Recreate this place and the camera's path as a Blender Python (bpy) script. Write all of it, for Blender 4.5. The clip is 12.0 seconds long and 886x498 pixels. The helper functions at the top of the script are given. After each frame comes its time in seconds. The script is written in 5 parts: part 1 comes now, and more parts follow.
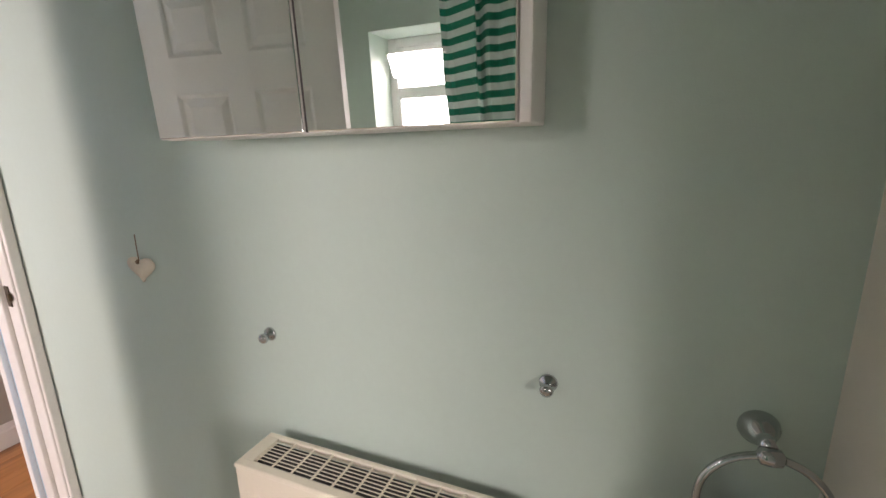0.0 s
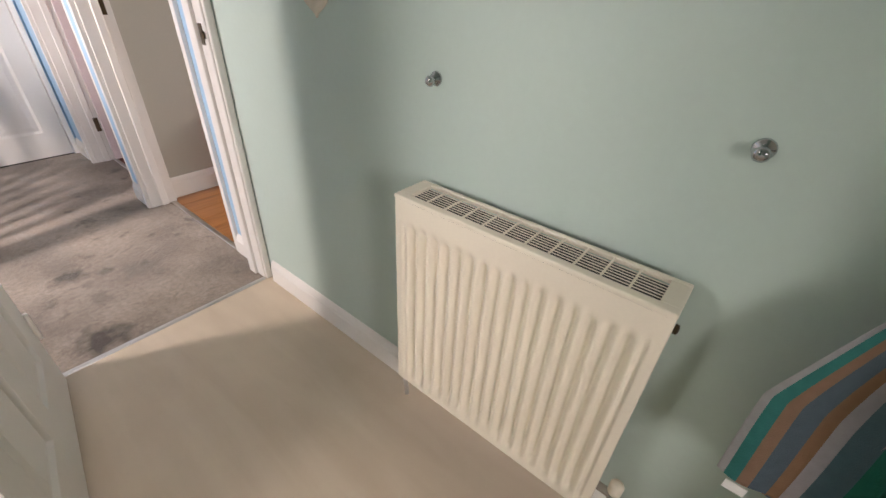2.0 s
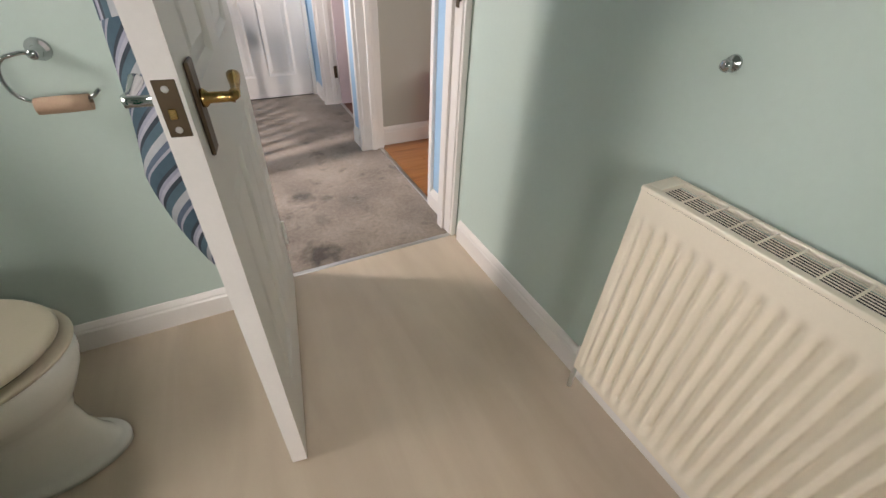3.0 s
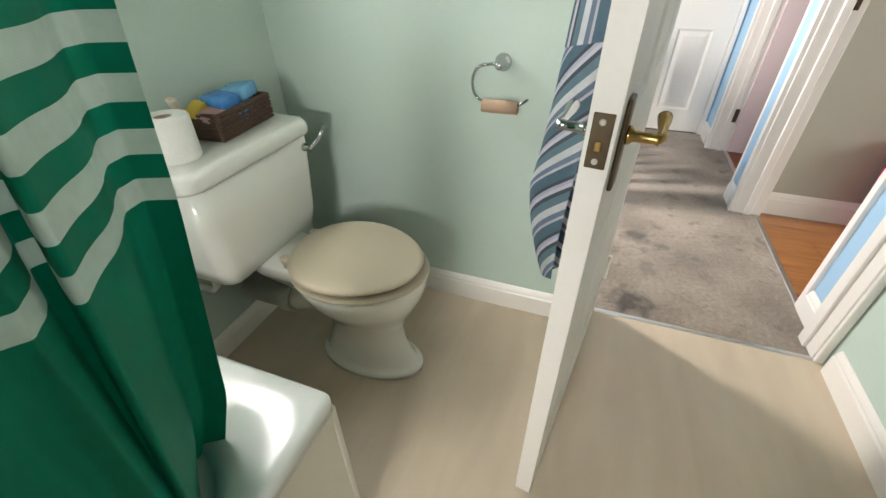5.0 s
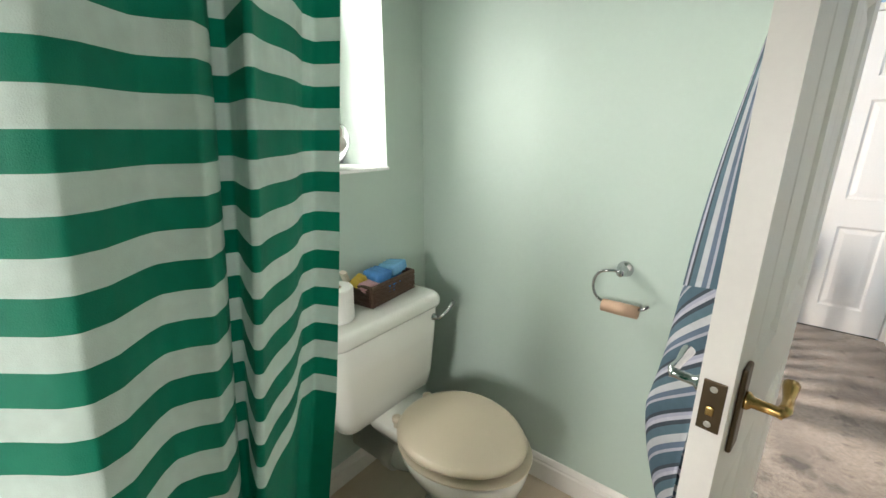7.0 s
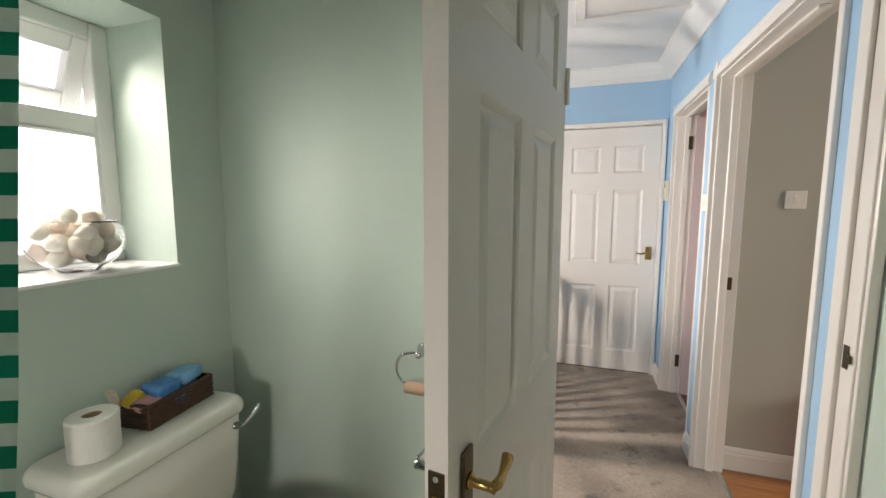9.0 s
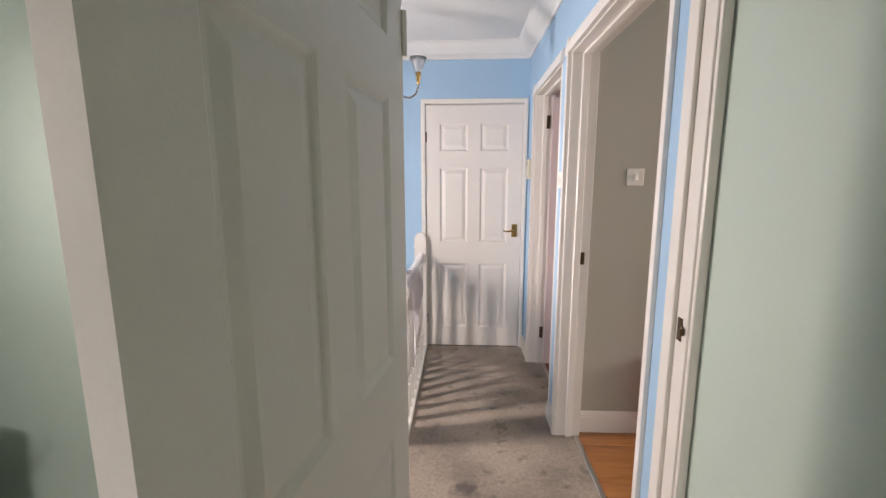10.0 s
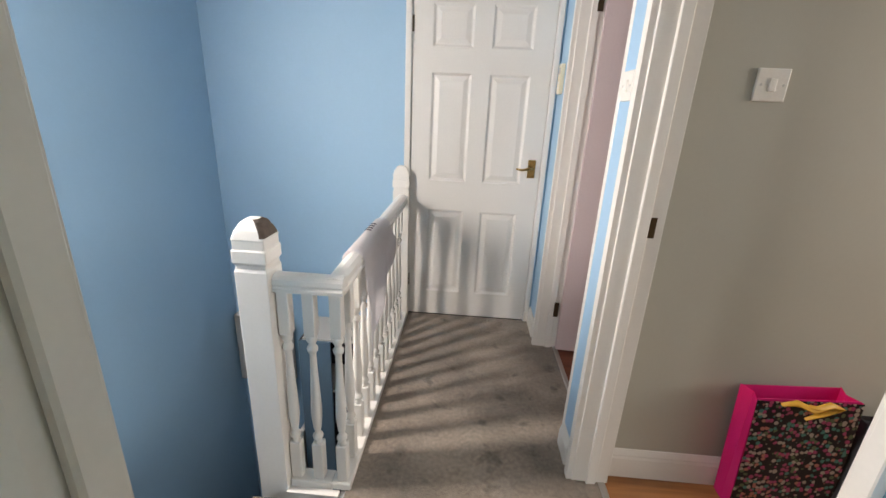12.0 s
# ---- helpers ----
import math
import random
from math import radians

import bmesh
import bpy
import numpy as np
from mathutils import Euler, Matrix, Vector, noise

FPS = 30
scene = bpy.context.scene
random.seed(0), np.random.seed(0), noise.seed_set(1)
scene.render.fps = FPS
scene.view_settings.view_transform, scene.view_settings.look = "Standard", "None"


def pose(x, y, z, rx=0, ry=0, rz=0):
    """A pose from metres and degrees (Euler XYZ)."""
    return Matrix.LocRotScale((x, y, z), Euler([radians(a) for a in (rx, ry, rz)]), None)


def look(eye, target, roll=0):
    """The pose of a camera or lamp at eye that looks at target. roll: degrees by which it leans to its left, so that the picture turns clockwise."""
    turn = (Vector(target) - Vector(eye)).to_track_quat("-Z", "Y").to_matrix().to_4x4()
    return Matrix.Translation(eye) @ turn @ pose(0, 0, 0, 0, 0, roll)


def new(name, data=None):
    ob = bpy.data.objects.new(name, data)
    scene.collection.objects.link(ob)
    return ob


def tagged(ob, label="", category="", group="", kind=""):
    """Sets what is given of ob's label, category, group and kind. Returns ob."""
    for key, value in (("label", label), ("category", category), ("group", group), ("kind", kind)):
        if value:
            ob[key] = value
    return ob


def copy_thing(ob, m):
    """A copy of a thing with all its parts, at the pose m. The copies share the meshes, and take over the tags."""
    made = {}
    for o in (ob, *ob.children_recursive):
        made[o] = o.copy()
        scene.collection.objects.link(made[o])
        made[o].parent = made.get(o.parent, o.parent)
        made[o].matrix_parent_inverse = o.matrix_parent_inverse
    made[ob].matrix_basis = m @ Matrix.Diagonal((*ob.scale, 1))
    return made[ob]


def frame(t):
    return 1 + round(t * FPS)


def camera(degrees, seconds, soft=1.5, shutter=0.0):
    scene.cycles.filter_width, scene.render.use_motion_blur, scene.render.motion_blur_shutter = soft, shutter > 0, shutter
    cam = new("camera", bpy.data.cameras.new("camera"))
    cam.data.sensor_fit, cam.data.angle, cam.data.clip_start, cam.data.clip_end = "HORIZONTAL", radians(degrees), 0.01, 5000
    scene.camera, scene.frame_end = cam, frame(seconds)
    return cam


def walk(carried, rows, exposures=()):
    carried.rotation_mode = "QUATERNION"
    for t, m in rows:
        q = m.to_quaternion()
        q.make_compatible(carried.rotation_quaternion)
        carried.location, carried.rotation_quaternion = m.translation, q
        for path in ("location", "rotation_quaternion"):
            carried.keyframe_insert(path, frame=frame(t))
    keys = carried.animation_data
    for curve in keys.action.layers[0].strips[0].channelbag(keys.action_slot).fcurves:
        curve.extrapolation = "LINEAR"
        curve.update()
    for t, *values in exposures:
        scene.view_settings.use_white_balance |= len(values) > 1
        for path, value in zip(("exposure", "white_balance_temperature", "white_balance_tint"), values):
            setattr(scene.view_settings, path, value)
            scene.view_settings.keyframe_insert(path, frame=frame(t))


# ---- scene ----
cam = camera(94.3, 12.0)

PATH = [
    (0, (-0.627, -1.614, 1.369), (1.18, -0.878, 0.929), -1.3),
    (0.5, (-0.63, -1.606, 1.31), (1.103, -0.863, 0.643), -0.6),
    (1, (-0.647, -1.611, 1.246), (0.995, -0.838, 0.407), 0.7),
    (1.5, (-0.666, -1.598, 1.202), (0.849, -0.747, 0.212), 2.0),
    (2, (-0.709, -1.539, 1.178), (0.617, -0.519, 0.082), 3.2),
    (2.5, (-0.768, -1.473, 1.175), (0.285, -0.242, 0.002), 2.9),
    (3, (-0.834, -1.417, 1.172), (-0.075, -0.032, -0.055), 3.0),
    (3.5, (-0.885, -1.377, 1.167), (-0.467, 0.116, -0.096), 1.8),
    (5.3, (-0.91, -1.338, 1.179), (-1.625, 0.151, 0.051), 0.1),
    (5.5, (-0.906, -1.345, 1.189), (-1.707, 0.127, 0.098), 0.6),
    (6, (-0.894, -1.348, 1.22), (-1.931, 0.097, 0.305), -1.0),
    (6.5, (-0.896, -1.373, 1.272), (-2.076, 0.074, 0.554), -1.4),
    (8.5, (-0.785, -1.358, 1.402), (-1.685, 0.416, 1.189), -0.2),
    (9, (-0.713, -1.311, 1.397), (-1.346, 0.573, 1.176), 0.0),
    (9.5, (-0.66, -1.24, 1.389), (-0.994, 0.715, 1.133), 0.1),
    (10, (-0.627, -1.067, 1.383), (-0.717, 0.906, 1.068), -0.1),
    (10.5, (-0.591, -0.879, 1.365), (-0.513, 1.081, 0.977), 0.3),
    (11, (-0.544, -0.659, 1.342), (-0.349, 1.276, 0.872), 0.9),
    (11.5, (-0.506, -0.431, 1.318), (-0.37, 1.476, 0.731), 2.2),
    (12, (-0.562, -0.182, 1.306), (-0.665, 1.711, 0.668), 2.7),
]
walk(cam, [(t, look(e, g, r)) for t, e, g, r in PATH],
     [(0.0, 0.26, 6850, 29), (1.5, 0.2, 6700, 25), (3.5, 0.04, 6550, 18), (5.5, 0.55, 6500, 11), (6.5, 0.55, 6500, 13), (8.5, 0.04, 6900, 13), (9.0, -0.17, 6950, 16), (9.5, -0.18, 6950, 19), (10.0, -0.17, 6900, 23), (10.5, -0.06, 6950, 24), (11.0, -0.1, 7000, 22), (11.5, -0.17, 6800, 18), (12.0, -0.22, 6750, 15)])

# ---------------------------------------------------------------- light
world = bpy.data.worlds.new("sky")
scene.world = world
world.use_nodes = True
_nt = world.node_tree
_sky = _nt.nodes.new("ShaderNodeTexSky")
_sky.sky_type = "NISHITA"
_sky.sun_disc = False
_sky.sun_elevation = radians(32)
_sky.sun_rotation = radians(250)
_nt.links.new(_sky.outputs["Color"], _nt.nodes["Background"].inputs["Color"])
_nt.nodes["Background"].inputs["Strength"].default_value = 0.12

sun = new("sun", bpy.data.lights.new("sun", "SUN"))
sun.data.energy, sun.data.angle, sun.data.color = 0.8, radians(12), (1.0, 0.96, 0.9)
sun.matrix_world = look((-6, -3, 6), (0, 0, 0))


def area_lamp(name, eye, target, wide, high, watts, color):
    """An area lamp at a wall opening, in place of skylight."""
    lamp = new(name, bpy.data.lights.new(name, "AREA"))
    lamp.data.shape, lamp.data.size, lamp.data.size_y = "RECTANGLE", wide, high
    lamp.data.energy, lamp.data.color = watts, color
    lamp.matrix_world = look(eye, target)
    return lamp


area_lamp("bathroom_skylight", (-2.36, -0.62, 1.58), (-1.3, -0.66, 0.92), 0.60, 0.70, 14.5, (1.0, 0.97, 0.92)).data.spread = radians(118)
area_lamp("bath_end_skylight", (-1.18, -2.79, 1.25), (-1.05, -1.0, 0.2), 0.40, 0.46, 8.8, (1.0, 0.97, 0.92)).data.spread = radians(108)
area_lamp("stair_skylight", (-2.19, 0.78, 1.40), (-1.15, 1.16, 0.95), 0.17, 0.75, 62, (1.0, 0.93, 0.85))
# added fill for the side rooms and hall; no window is known there
area_lamp("front_room_fill", (3.05, 0.2, 1.5), (1.0, 0.5, 1.2), 1.2, 1.1, 56, (1.0, 0.95, 0.86))
area_lamp("back_room_fill", (3.05, 2.3, 1.5), (1.0, 2.0, 1.2), 1.1, 1.1, 18, (1.0, 0.93, 0.86))


# ---------------------------------------------------------------- materials
def rgb(c):
    return (c[0], c[1], c[2], 1.0)


def mat(name, color, rough=0.5, metal=0.0, vary=0.06, scale=8.0, bump=0.0, bump_scale=200.0, coat=0.0, fine=0.03, trans=0.0, spec=0.5):
    """A surface with broad and fine colour variation and a fine relief."""
    m = bpy.data.materials.new(name)
    m.use_nodes = True
    nt = m.node_tree
    b = nt.nodes["Principled BSDF"]
    b.inputs["Roughness"].default_value, b.inputs["Metallic"].default_value = rough, metal
    b.inputs["Coat Weight"].default_value = coat
    b.inputs["Specular IOR Level"].default_value = spec
    b.inputs["Transmission Weight"].default_value = trans
    tc = nt.nodes.new("ShaderNodeTexCoord")
    n1, n2 = nt.nodes.new("ShaderNodeTexNoise"), nt.nodes.new("ShaderNodeTexNoise")
    n1.inputs["Scale"].default_value, n1.inputs["Detail"].default_value = scale, 4
    n2.inputs["Scale"].default_value, n2.inputs["Detail"].default_value = scale * 22, 3
    mix = nt.nodes.new("ShaderNodeMixRGB")
    dark = [max(0.0, v * (1 - vary)) for v in color]
    light = [min(1.0, v * (1 + vary)) for v in color]
    mix.inputs[1].default_value, mix.inputs[2].default_value = rgb(dark), rgb(light)
    mix2 = nt.nodes.new("ShaderNodeMixRGB")
    mix2.blend_type = "MULTIPLY"
    mix2.inputs[0].default_value = 1.0
    ramp = nt.nodes.new("ShaderNodeMapRange")
    ramp.inputs[3].default_value, ramp.inputs[4].default_value = 1 - fine * 2, 1 + fine * 2
    for n in (n1, n2):
        nt.links.new(tc.outputs["Object"], n.inputs["Vector"])
    nt.links.new(n1.outputs["Fac"], mix.inputs[0])
    nt.links.new(n2.outputs["Fac"], ramp.inputs[0])
    nt.links.new(mix.outputs[0], mix2.inputs[1])
    nt.links.new(ramp.outputs[0], mix2.inputs[2])
    nt.links.new(mix2.outputs[0], b.inputs["Base Color"])
    if bump > 0:
        n3, bp = nt.nodes.new("ShaderNodeTexNoise"), nt.nodes.new("ShaderNodeBump")
        n3.inputs["Scale"].default_value, n3.inputs["Detail"].default_value = bump_scale, 3
        bp.inputs["Strength"].default_value, bp.inputs["Distance"].default_value = bump, 0.003
        nt.links.new(tc.outputs["Object"], n3.inputs["Vector"])
        nt.links.new(n3.outputs["Fac"], bp.inputs["Height"])
        nt.links.new(bp.outputs["Normal"], b.inputs["Normal"])
    m["out"] = 1
    return m


def stripes(name, bands, axis, period, rough=0.8, offset=0.0, plain_below=None, uv=False, bump_scale=900.0, bump=0.25, thin=0.0):
    """Woven or printed cloth: bands are (start 0..1, colour), repeated every period along an axis."""
    m = bpy.data.materials.new(name)
    m.use_nodes = True
    nt = m.node_tree
    b = nt.nodes["Principled BSDF"]
    b.inputs["Roughness"].default_value = rough
    b.inputs["Specular IOR Level"].default_value = 0.25
    tc, sep = nt.nodes.new("ShaderNodeTexCoord"), nt.nodes.new("ShaderNodeSeparateXYZ")
    nt.links.new(tc.outputs["UV" if uv else "Object"], sep.inputs[0])
    add, fr = nt.nodes.new("ShaderNodeMath"), nt.nodes.new("ShaderNodeMath")
    add.operation, fr.operation = "MULTIPLY_ADD", "FRACT"
    add.inputs[1].default_value, add.inputs[2].default_value = 1.0 / period, offset
    nt.links.new(sep.outputs[axis], add.inputs[0])
    nt.links.new(add.outputs[0], fr.inputs[0])
    ramp = nt.nodes.new("ShaderNodeValToRGB")
    ramp.color_ramp.interpolation = "CONSTANT"
    e = ramp.color_ramp.elements
    while len(e) > 1:
        e.remove(e[-1])
    e[0].position, e[0].color = bands[0][0], rgb(bands[0][1])
    for p, c in bands[1:]:
        k = e.new(p)
        k.color = rgb(c)
    nt.links.new(fr.outputs[0], ramp.inputs[0])
    last = ramp.outputs[0]
    if plain_below is not None:
        cut = nt.nodes.new("ShaderNodeMath")
        cut.operation = "GREATER_THAN"
        cut.inputs[1].default_value = plain_below[0]
        nt.links.new(sep.outputs[axis], cut.inputs[0])
        mx = nt.nodes.new("ShaderNodeMixRGB")
        mx.inputs[1].default_value = rgb(plain_below[1])
        nt.links.new(cut.outputs[0], mx.inputs[0])
        nt.links.new(last, mx.inputs[2])
        last = mx.outputs[0]
    n = nt.nodes.new("ShaderNodeTexNoise")
    n.inputs["Scale"].default_value, n.inputs["Detail"].default_value = 60, 5
    nt.links.new(tc.outputs["Object"], n.inputs["Vector"])
    rg, mu = nt.nodes.new("ShaderNodeMapRange"), nt.nodes.new("ShaderNodeMixRGB")
    rg.inputs[3].default_value, rg.inputs[4].default_value = 0.85, 1.12
    mu.blend_type = "MULTIPLY"
    mu.inputs[0].default_value = 1.0
    nt.links.new(n.outputs["Fac"], rg.inputs[0])
    nt.links.new(last, mu.inputs[1])
    nt.links.new(rg.outputs[0], mu.inputs[2])
    nt.links.new(mu.outputs[0], b.inputs["Base Color"])
    n3, bp = nt.nodes.new("ShaderNodeTexNoise"), nt.nodes.new("ShaderNodeBump")
    n3.inputs["Scale"].default_value = bump_scale
    bp.inputs["Strength"].default_value, bp.inputs["Distance"].default_value = bump, 0.002
    nt.links.new(tc.outputs["Object"], n3.inputs["Vector"])
    nt.links.new(n3.outputs["Fac"], bp.inputs["Height"])
    nt.links.new(bp.outputs["Normal"], b.inputs["Normal"])
    if thin > 0:
        tr, ms = nt.nodes.new("ShaderNodeBsdfTranslucent"), nt.nodes.new("ShaderNodeMixShader")
        ms.inputs[0].default_value = thin
        nt.links.new(mu.outputs[0], tr.inputs["Color"])
        nt.links.new(b.outputs[0], ms.inputs[1])
        nt.links.new(tr.outputs[0], ms.inputs[2])
        nt.links.new(ms.outputs[0], nt.nodes["Material Output"].inputs["Surface"])
    return m


def streaked(name, low, high, rough, along, scale_long, scale_cross, bump=0.1, stain=None, coat=0.0):
    """Planed or printed grain that runs along one axis, with broad blotches."""
    m = bpy.data.materials.new(name)
    m.use_nodes = True
    nt = m.node_tree
    b = nt.nodes["Principled BSDF"]
    b.inputs["Roughness"].default_value, b.inputs["Coat Weight"].default_value = rough, coat
    tc, mp = nt.nodes.new("ShaderNodeTexCoord"), nt.nodes.new("ShaderNodeMapping")
    s = [scale_cross] * 3
    s[along] = scale_long
    mp.inputs["Scale"].default_value = s
    oi, va = nt.nodes.new("ShaderNodeObjectInfo"), nt.nodes.new("ShaderNodeVectorMath")
    va.operation = "SCALE"
    va.inputs[0].default_value = (7.0, 5.0, 3.0)
    nt.links.new(oi.outputs["Random"], va.inputs["Scale"])
    ad = nt.nodes.new("ShaderNodeVectorMath")
    nt.links.new(tc.outputs["Object"], ad.inputs[0])
    nt.links.new(va.outputs[0], ad.inputs[1])
    nt.links.new(ad.outputs[0], mp.inputs["Vector"])
    n, n2 = nt.nodes.new("ShaderNodeTexNoise"), nt.nodes.new("ShaderNodeTexNoise")
    n.inputs["Scale"].default_value, n.inputs["Detail"].default_value, n.inputs["Distortion"].default_value = 1.0, 6, 0.6
    n2.inputs["Scale"].default_value, n2.inputs["Detail"].default_value = 2.2, 4
    nt.links.new(mp.outputs[0], n.inputs["Vector"])
    nt.links.new(tc.outputs["Object"], n2.inputs["Vector"])
    ramp = nt.nodes.new("ShaderNodeValToRGB")
    ramp.color_ramp.elements[0].position, ramp.color_ramp.elements[1].position = 0.3, 0.7
    ramp.color_ramp.elements[0].color, ramp.color_ramp.elements[1].color = rgb(low), rgb(high)
    nt.links.new(n.outputs["Fac"], ramp.inputs[0])
    rg, mu = nt.nodes.new("ShaderNodeMapRange"), nt.nodes.new("ShaderNodeMixRGB")
    rg.inputs[1].default_value, rg.inputs[2].default_value = 0.3, 0.7
    rg.inputs[3].default_value, rg.inputs[4].default_value = 0.9, 1.06
    mu.blend_type = "MULTIPLY"
    mu.inputs[0].default_value = 1.0
    nt.links.new(n2.outputs["Fac"], rg.inputs[0])
    nt.links.new(ramp.outputs[0], mu.inputs[1])
    nt.links.new(rg.outputs[0], mu.inputs[2])
    nt.links.new(mu.outputs[0], b.inputs["Base Color"])
    bp = nt.nodes.new("ShaderNodeBump")
    bp.inputs["Strength"].default_value, bp.inputs["Distance"].default_value = bump, 0.002
    nt.links.new(n.outputs["Fac"], bp.inputs["Height"])
    nt.links.new(bp.outputs["Normal"], b.inputs["Normal"])
    return m


def carpet_mat():
    """Short grey cut pile with trodden shading and dark stains."""
    m = bpy.data.materials.new("grey_carpet")
    m.use_nodes = True
    nt = m.node_tree
    b = nt.nodes["Principled BSDF"]
    b.inputs["Roughness"].default_value = 0.95
    b.inputs["Specular IOR Level"].default_value = 0.1
    b.inputs["Sheen Weight"].default_value = 0.25
    tc = nt.nodes.new("ShaderNodeTexCoord")
    out = None
    for scale, lo, hi, a, z in ((420.0, 0.6, 1.3, 0.25, 0.75), (60.0, 0.78, 1.16, 0.3, 0.7), (3.0, 0.66, 1.16, 0.36, 0.6), (11.0, 0.5, 1.0, 0.28, 0.40)):
        n, r = nt.nodes.new("ShaderNodeTexNoise"), nt.nodes.new("ShaderNodeMapRange")
        n.inputs["Scale"].default_value, n.inputs["Detail"].default_value = scale, 4
        r.inputs[1].default_value, r.inputs[2].default_value, r.inputs[3].default_value, r.inputs[4].default_value = a, z, lo, hi
        nt.links.new(tc.outputs["Object"], n.inputs["Vector"])
        nt.links.new(n.outputs["Fac"], r.inputs[0])
        mu = nt.nodes.new("ShaderNodeMixRGB")
        mu.blend_type = "MULTIPLY"
        mu.inputs[0].default_value = 1.0
        if out is None:
            mu.inputs[1].default_value = rgb((0.285, 0.232, 0.186))
        else:
            nt.links.new(out, mu.inputs[1])
        nt.links.new(r.outputs[0], mu.inputs[2])
        out = mu.outputs[0]
    # spilled stains by the threshold
    for x, y, rad, k in ((-0.63, 0.10, 0.11, 0.26), (-0.60, 0.62, 0.08, 0.36), (-0.50, 0.56, 0.05, 0.62), (-0.40, 1.12, 0.05, 0.55), (-0.72, 0.47, 0.08, 0.7), (-0.55, 0.36, 0.06, 0.72)):
        di, r = nt.nodes.new("ShaderNodeVectorMath"), nt.nodes.new("ShaderNodeMapRange")
        di.operation = "DISTANCE"
        di.inputs[1].default_value = (x, y, 0)
        wob, av = nt.nodes.new("ShaderNodeTexNoise"), nt.nodes.new("ShaderNodeVectorMath")
        wob.inputs["Scale"].default_value = 17
        av.operation = "MULTIPLY_ADD"
        av.inputs[1].default_value = (0.16, 0.16, 0)
        nt.links.new(tc.outputs["Object"], wob.inputs["Vector"])
        nt.links.new(wob.outputs["Color"], av.inputs[0])
        sub = nt.nodes.new("ShaderNodeVectorMath")
        sub.operation = "SUBTRACT"
        sub.inputs[1].default_value = (0.08, 0.08, 0)
        nt.links.new(tc.outputs["Object"], sub.inputs[0])
        nt.links.new(sub.outputs[0], av.inputs[2])
        nt.links.new(av.outputs[0], di.inputs[0])
        r.inputs[1].default_value, r.inputs[2].default_value, r.inputs[3].default_value, r.inputs[4].default_value = rad * 0.35, rad, k, 1.0
        nt.links.new(di.outputs["Value"], r.inputs[0])
        mu = nt.nodes.new("ShaderNodeMixRGB")
        mu.blend_type = "MULTIPLY"
        mu.inputs[0].default_value = 1.0
        nt.links.new(out, mu.inputs[1])
        nt.links.new(r.outputs[0], mu.inputs[2])
        out = mu.outputs[0]
    nt.links.new(out, b.inputs["Base Color"])
    n3, bp = nt.nodes.new("ShaderNodeTexNoise"), nt.nodes.new("ShaderNodeBump")
    n3.inputs["Scale"].default_value, n3.inputs["Detail"].default_value = 260, 4
    bp.inputs["Strength"].default_value, bp.inputs["Distance"].default_value = 0.9, 0.006
    nt.links.new(tc.outputs["Object"], n3.inputs["Vector"])
    nt.links.new(n3.outputs["Fac"], bp.inputs["Height"])
    nt.links.new(bp.outputs["Normal"], b.inputs["Normal"])
    return m


def floral_mat():
    """Dark paper printed with small bright blossoms."""
    m = bpy.data.materials.new("floral_paper")
    m.use_nodes = True
    nt = m.node_tree
    b = nt.nodes["Principled BSDF"]
    b.inputs["Roughness"].default_value = 0.35
    tc, vo = nt.nodes.new("ShaderNodeTexCoord"), nt.nodes.new("ShaderNodeTexVoronoi")
    vo.inputs["Scale"].default_value = 72
    nt.links.new(tc.outputs["Object"], vo.inputs["Vector"])
    cut = nt.nodes.new("ShaderNodeMapRange")
    cut.inputs[1].default_value, cut.inputs[2].default_value = 0.52, 0.6
    cut.inputs[3].default_value, cut.inputs[4].default_value = 1.0, 0.0
    nt.links.new(vo.outputs["Distance"], cut.inputs[0])
    sp, ramp = nt.nodes.new("ShaderNodeSeparateColor"), nt.nodes.new("ShaderNodeValToRGB")
    ramp.color_ramp.interpolation = "CONSTANT"
    e = ramp.color_ramp.elements
    e[0].position, e[0].color = 0.0, rgb((0.015, 0.014, 0.02))
    e[1].position, e[1].color = 0.35, rgb((0.55, 0.10, 0.22))
    for p, c in ((0.52, (0.55, 0.50, 0.42)), (0.68, (0.10, 0.33, 0.27)), (0.82, (0.6, 0.25, 0.2)), (0.92, (0.16, 0.22, 0.12))):
        k = e.new(p)
        k.color = rgb(c)
    nt.links.new(vo.outputs["Color"], sp.inputs[0])
    nt.links.new(sp.outputs[0], ramp.inputs[0])
    mx = nt.nodes.new("ShaderNodeMixRGB")
    mx.inputs[1].default_value = rgb((0.015, 0.014, 0.02))
    nt.links.new(cut.outputs[0], mx.inputs[0])
    nt.links.new(ramp.outputs[0], mx.inputs[2])
    nt.links.new(mx.outputs[0], b.inputs["Base Color"])
    return m


def glass_mat(name, color=(1, 1, 1), rough=0.0):
    m = mat(name, color, rough=rough, trans=1.0, vary=0.0, fine=0.0)
    m.node_tree.nodes["Principled BSDF"].inputs["IOR"].default_value = 1.45
    return m


def glow_mat(name, color, strength):
    m = bpy.data.materials.new(name)
    m.use_nodes = True
    b = m.node_tree.nodes["Principled BSDF"]
    b.inputs["Base Color"].default_value = rgb((0.8, 0.8, 0.8))
    b.inputs["Emission Color"].default_value, b.inputs["Emission Strength"].default_value = rgb(color), strength
    return m


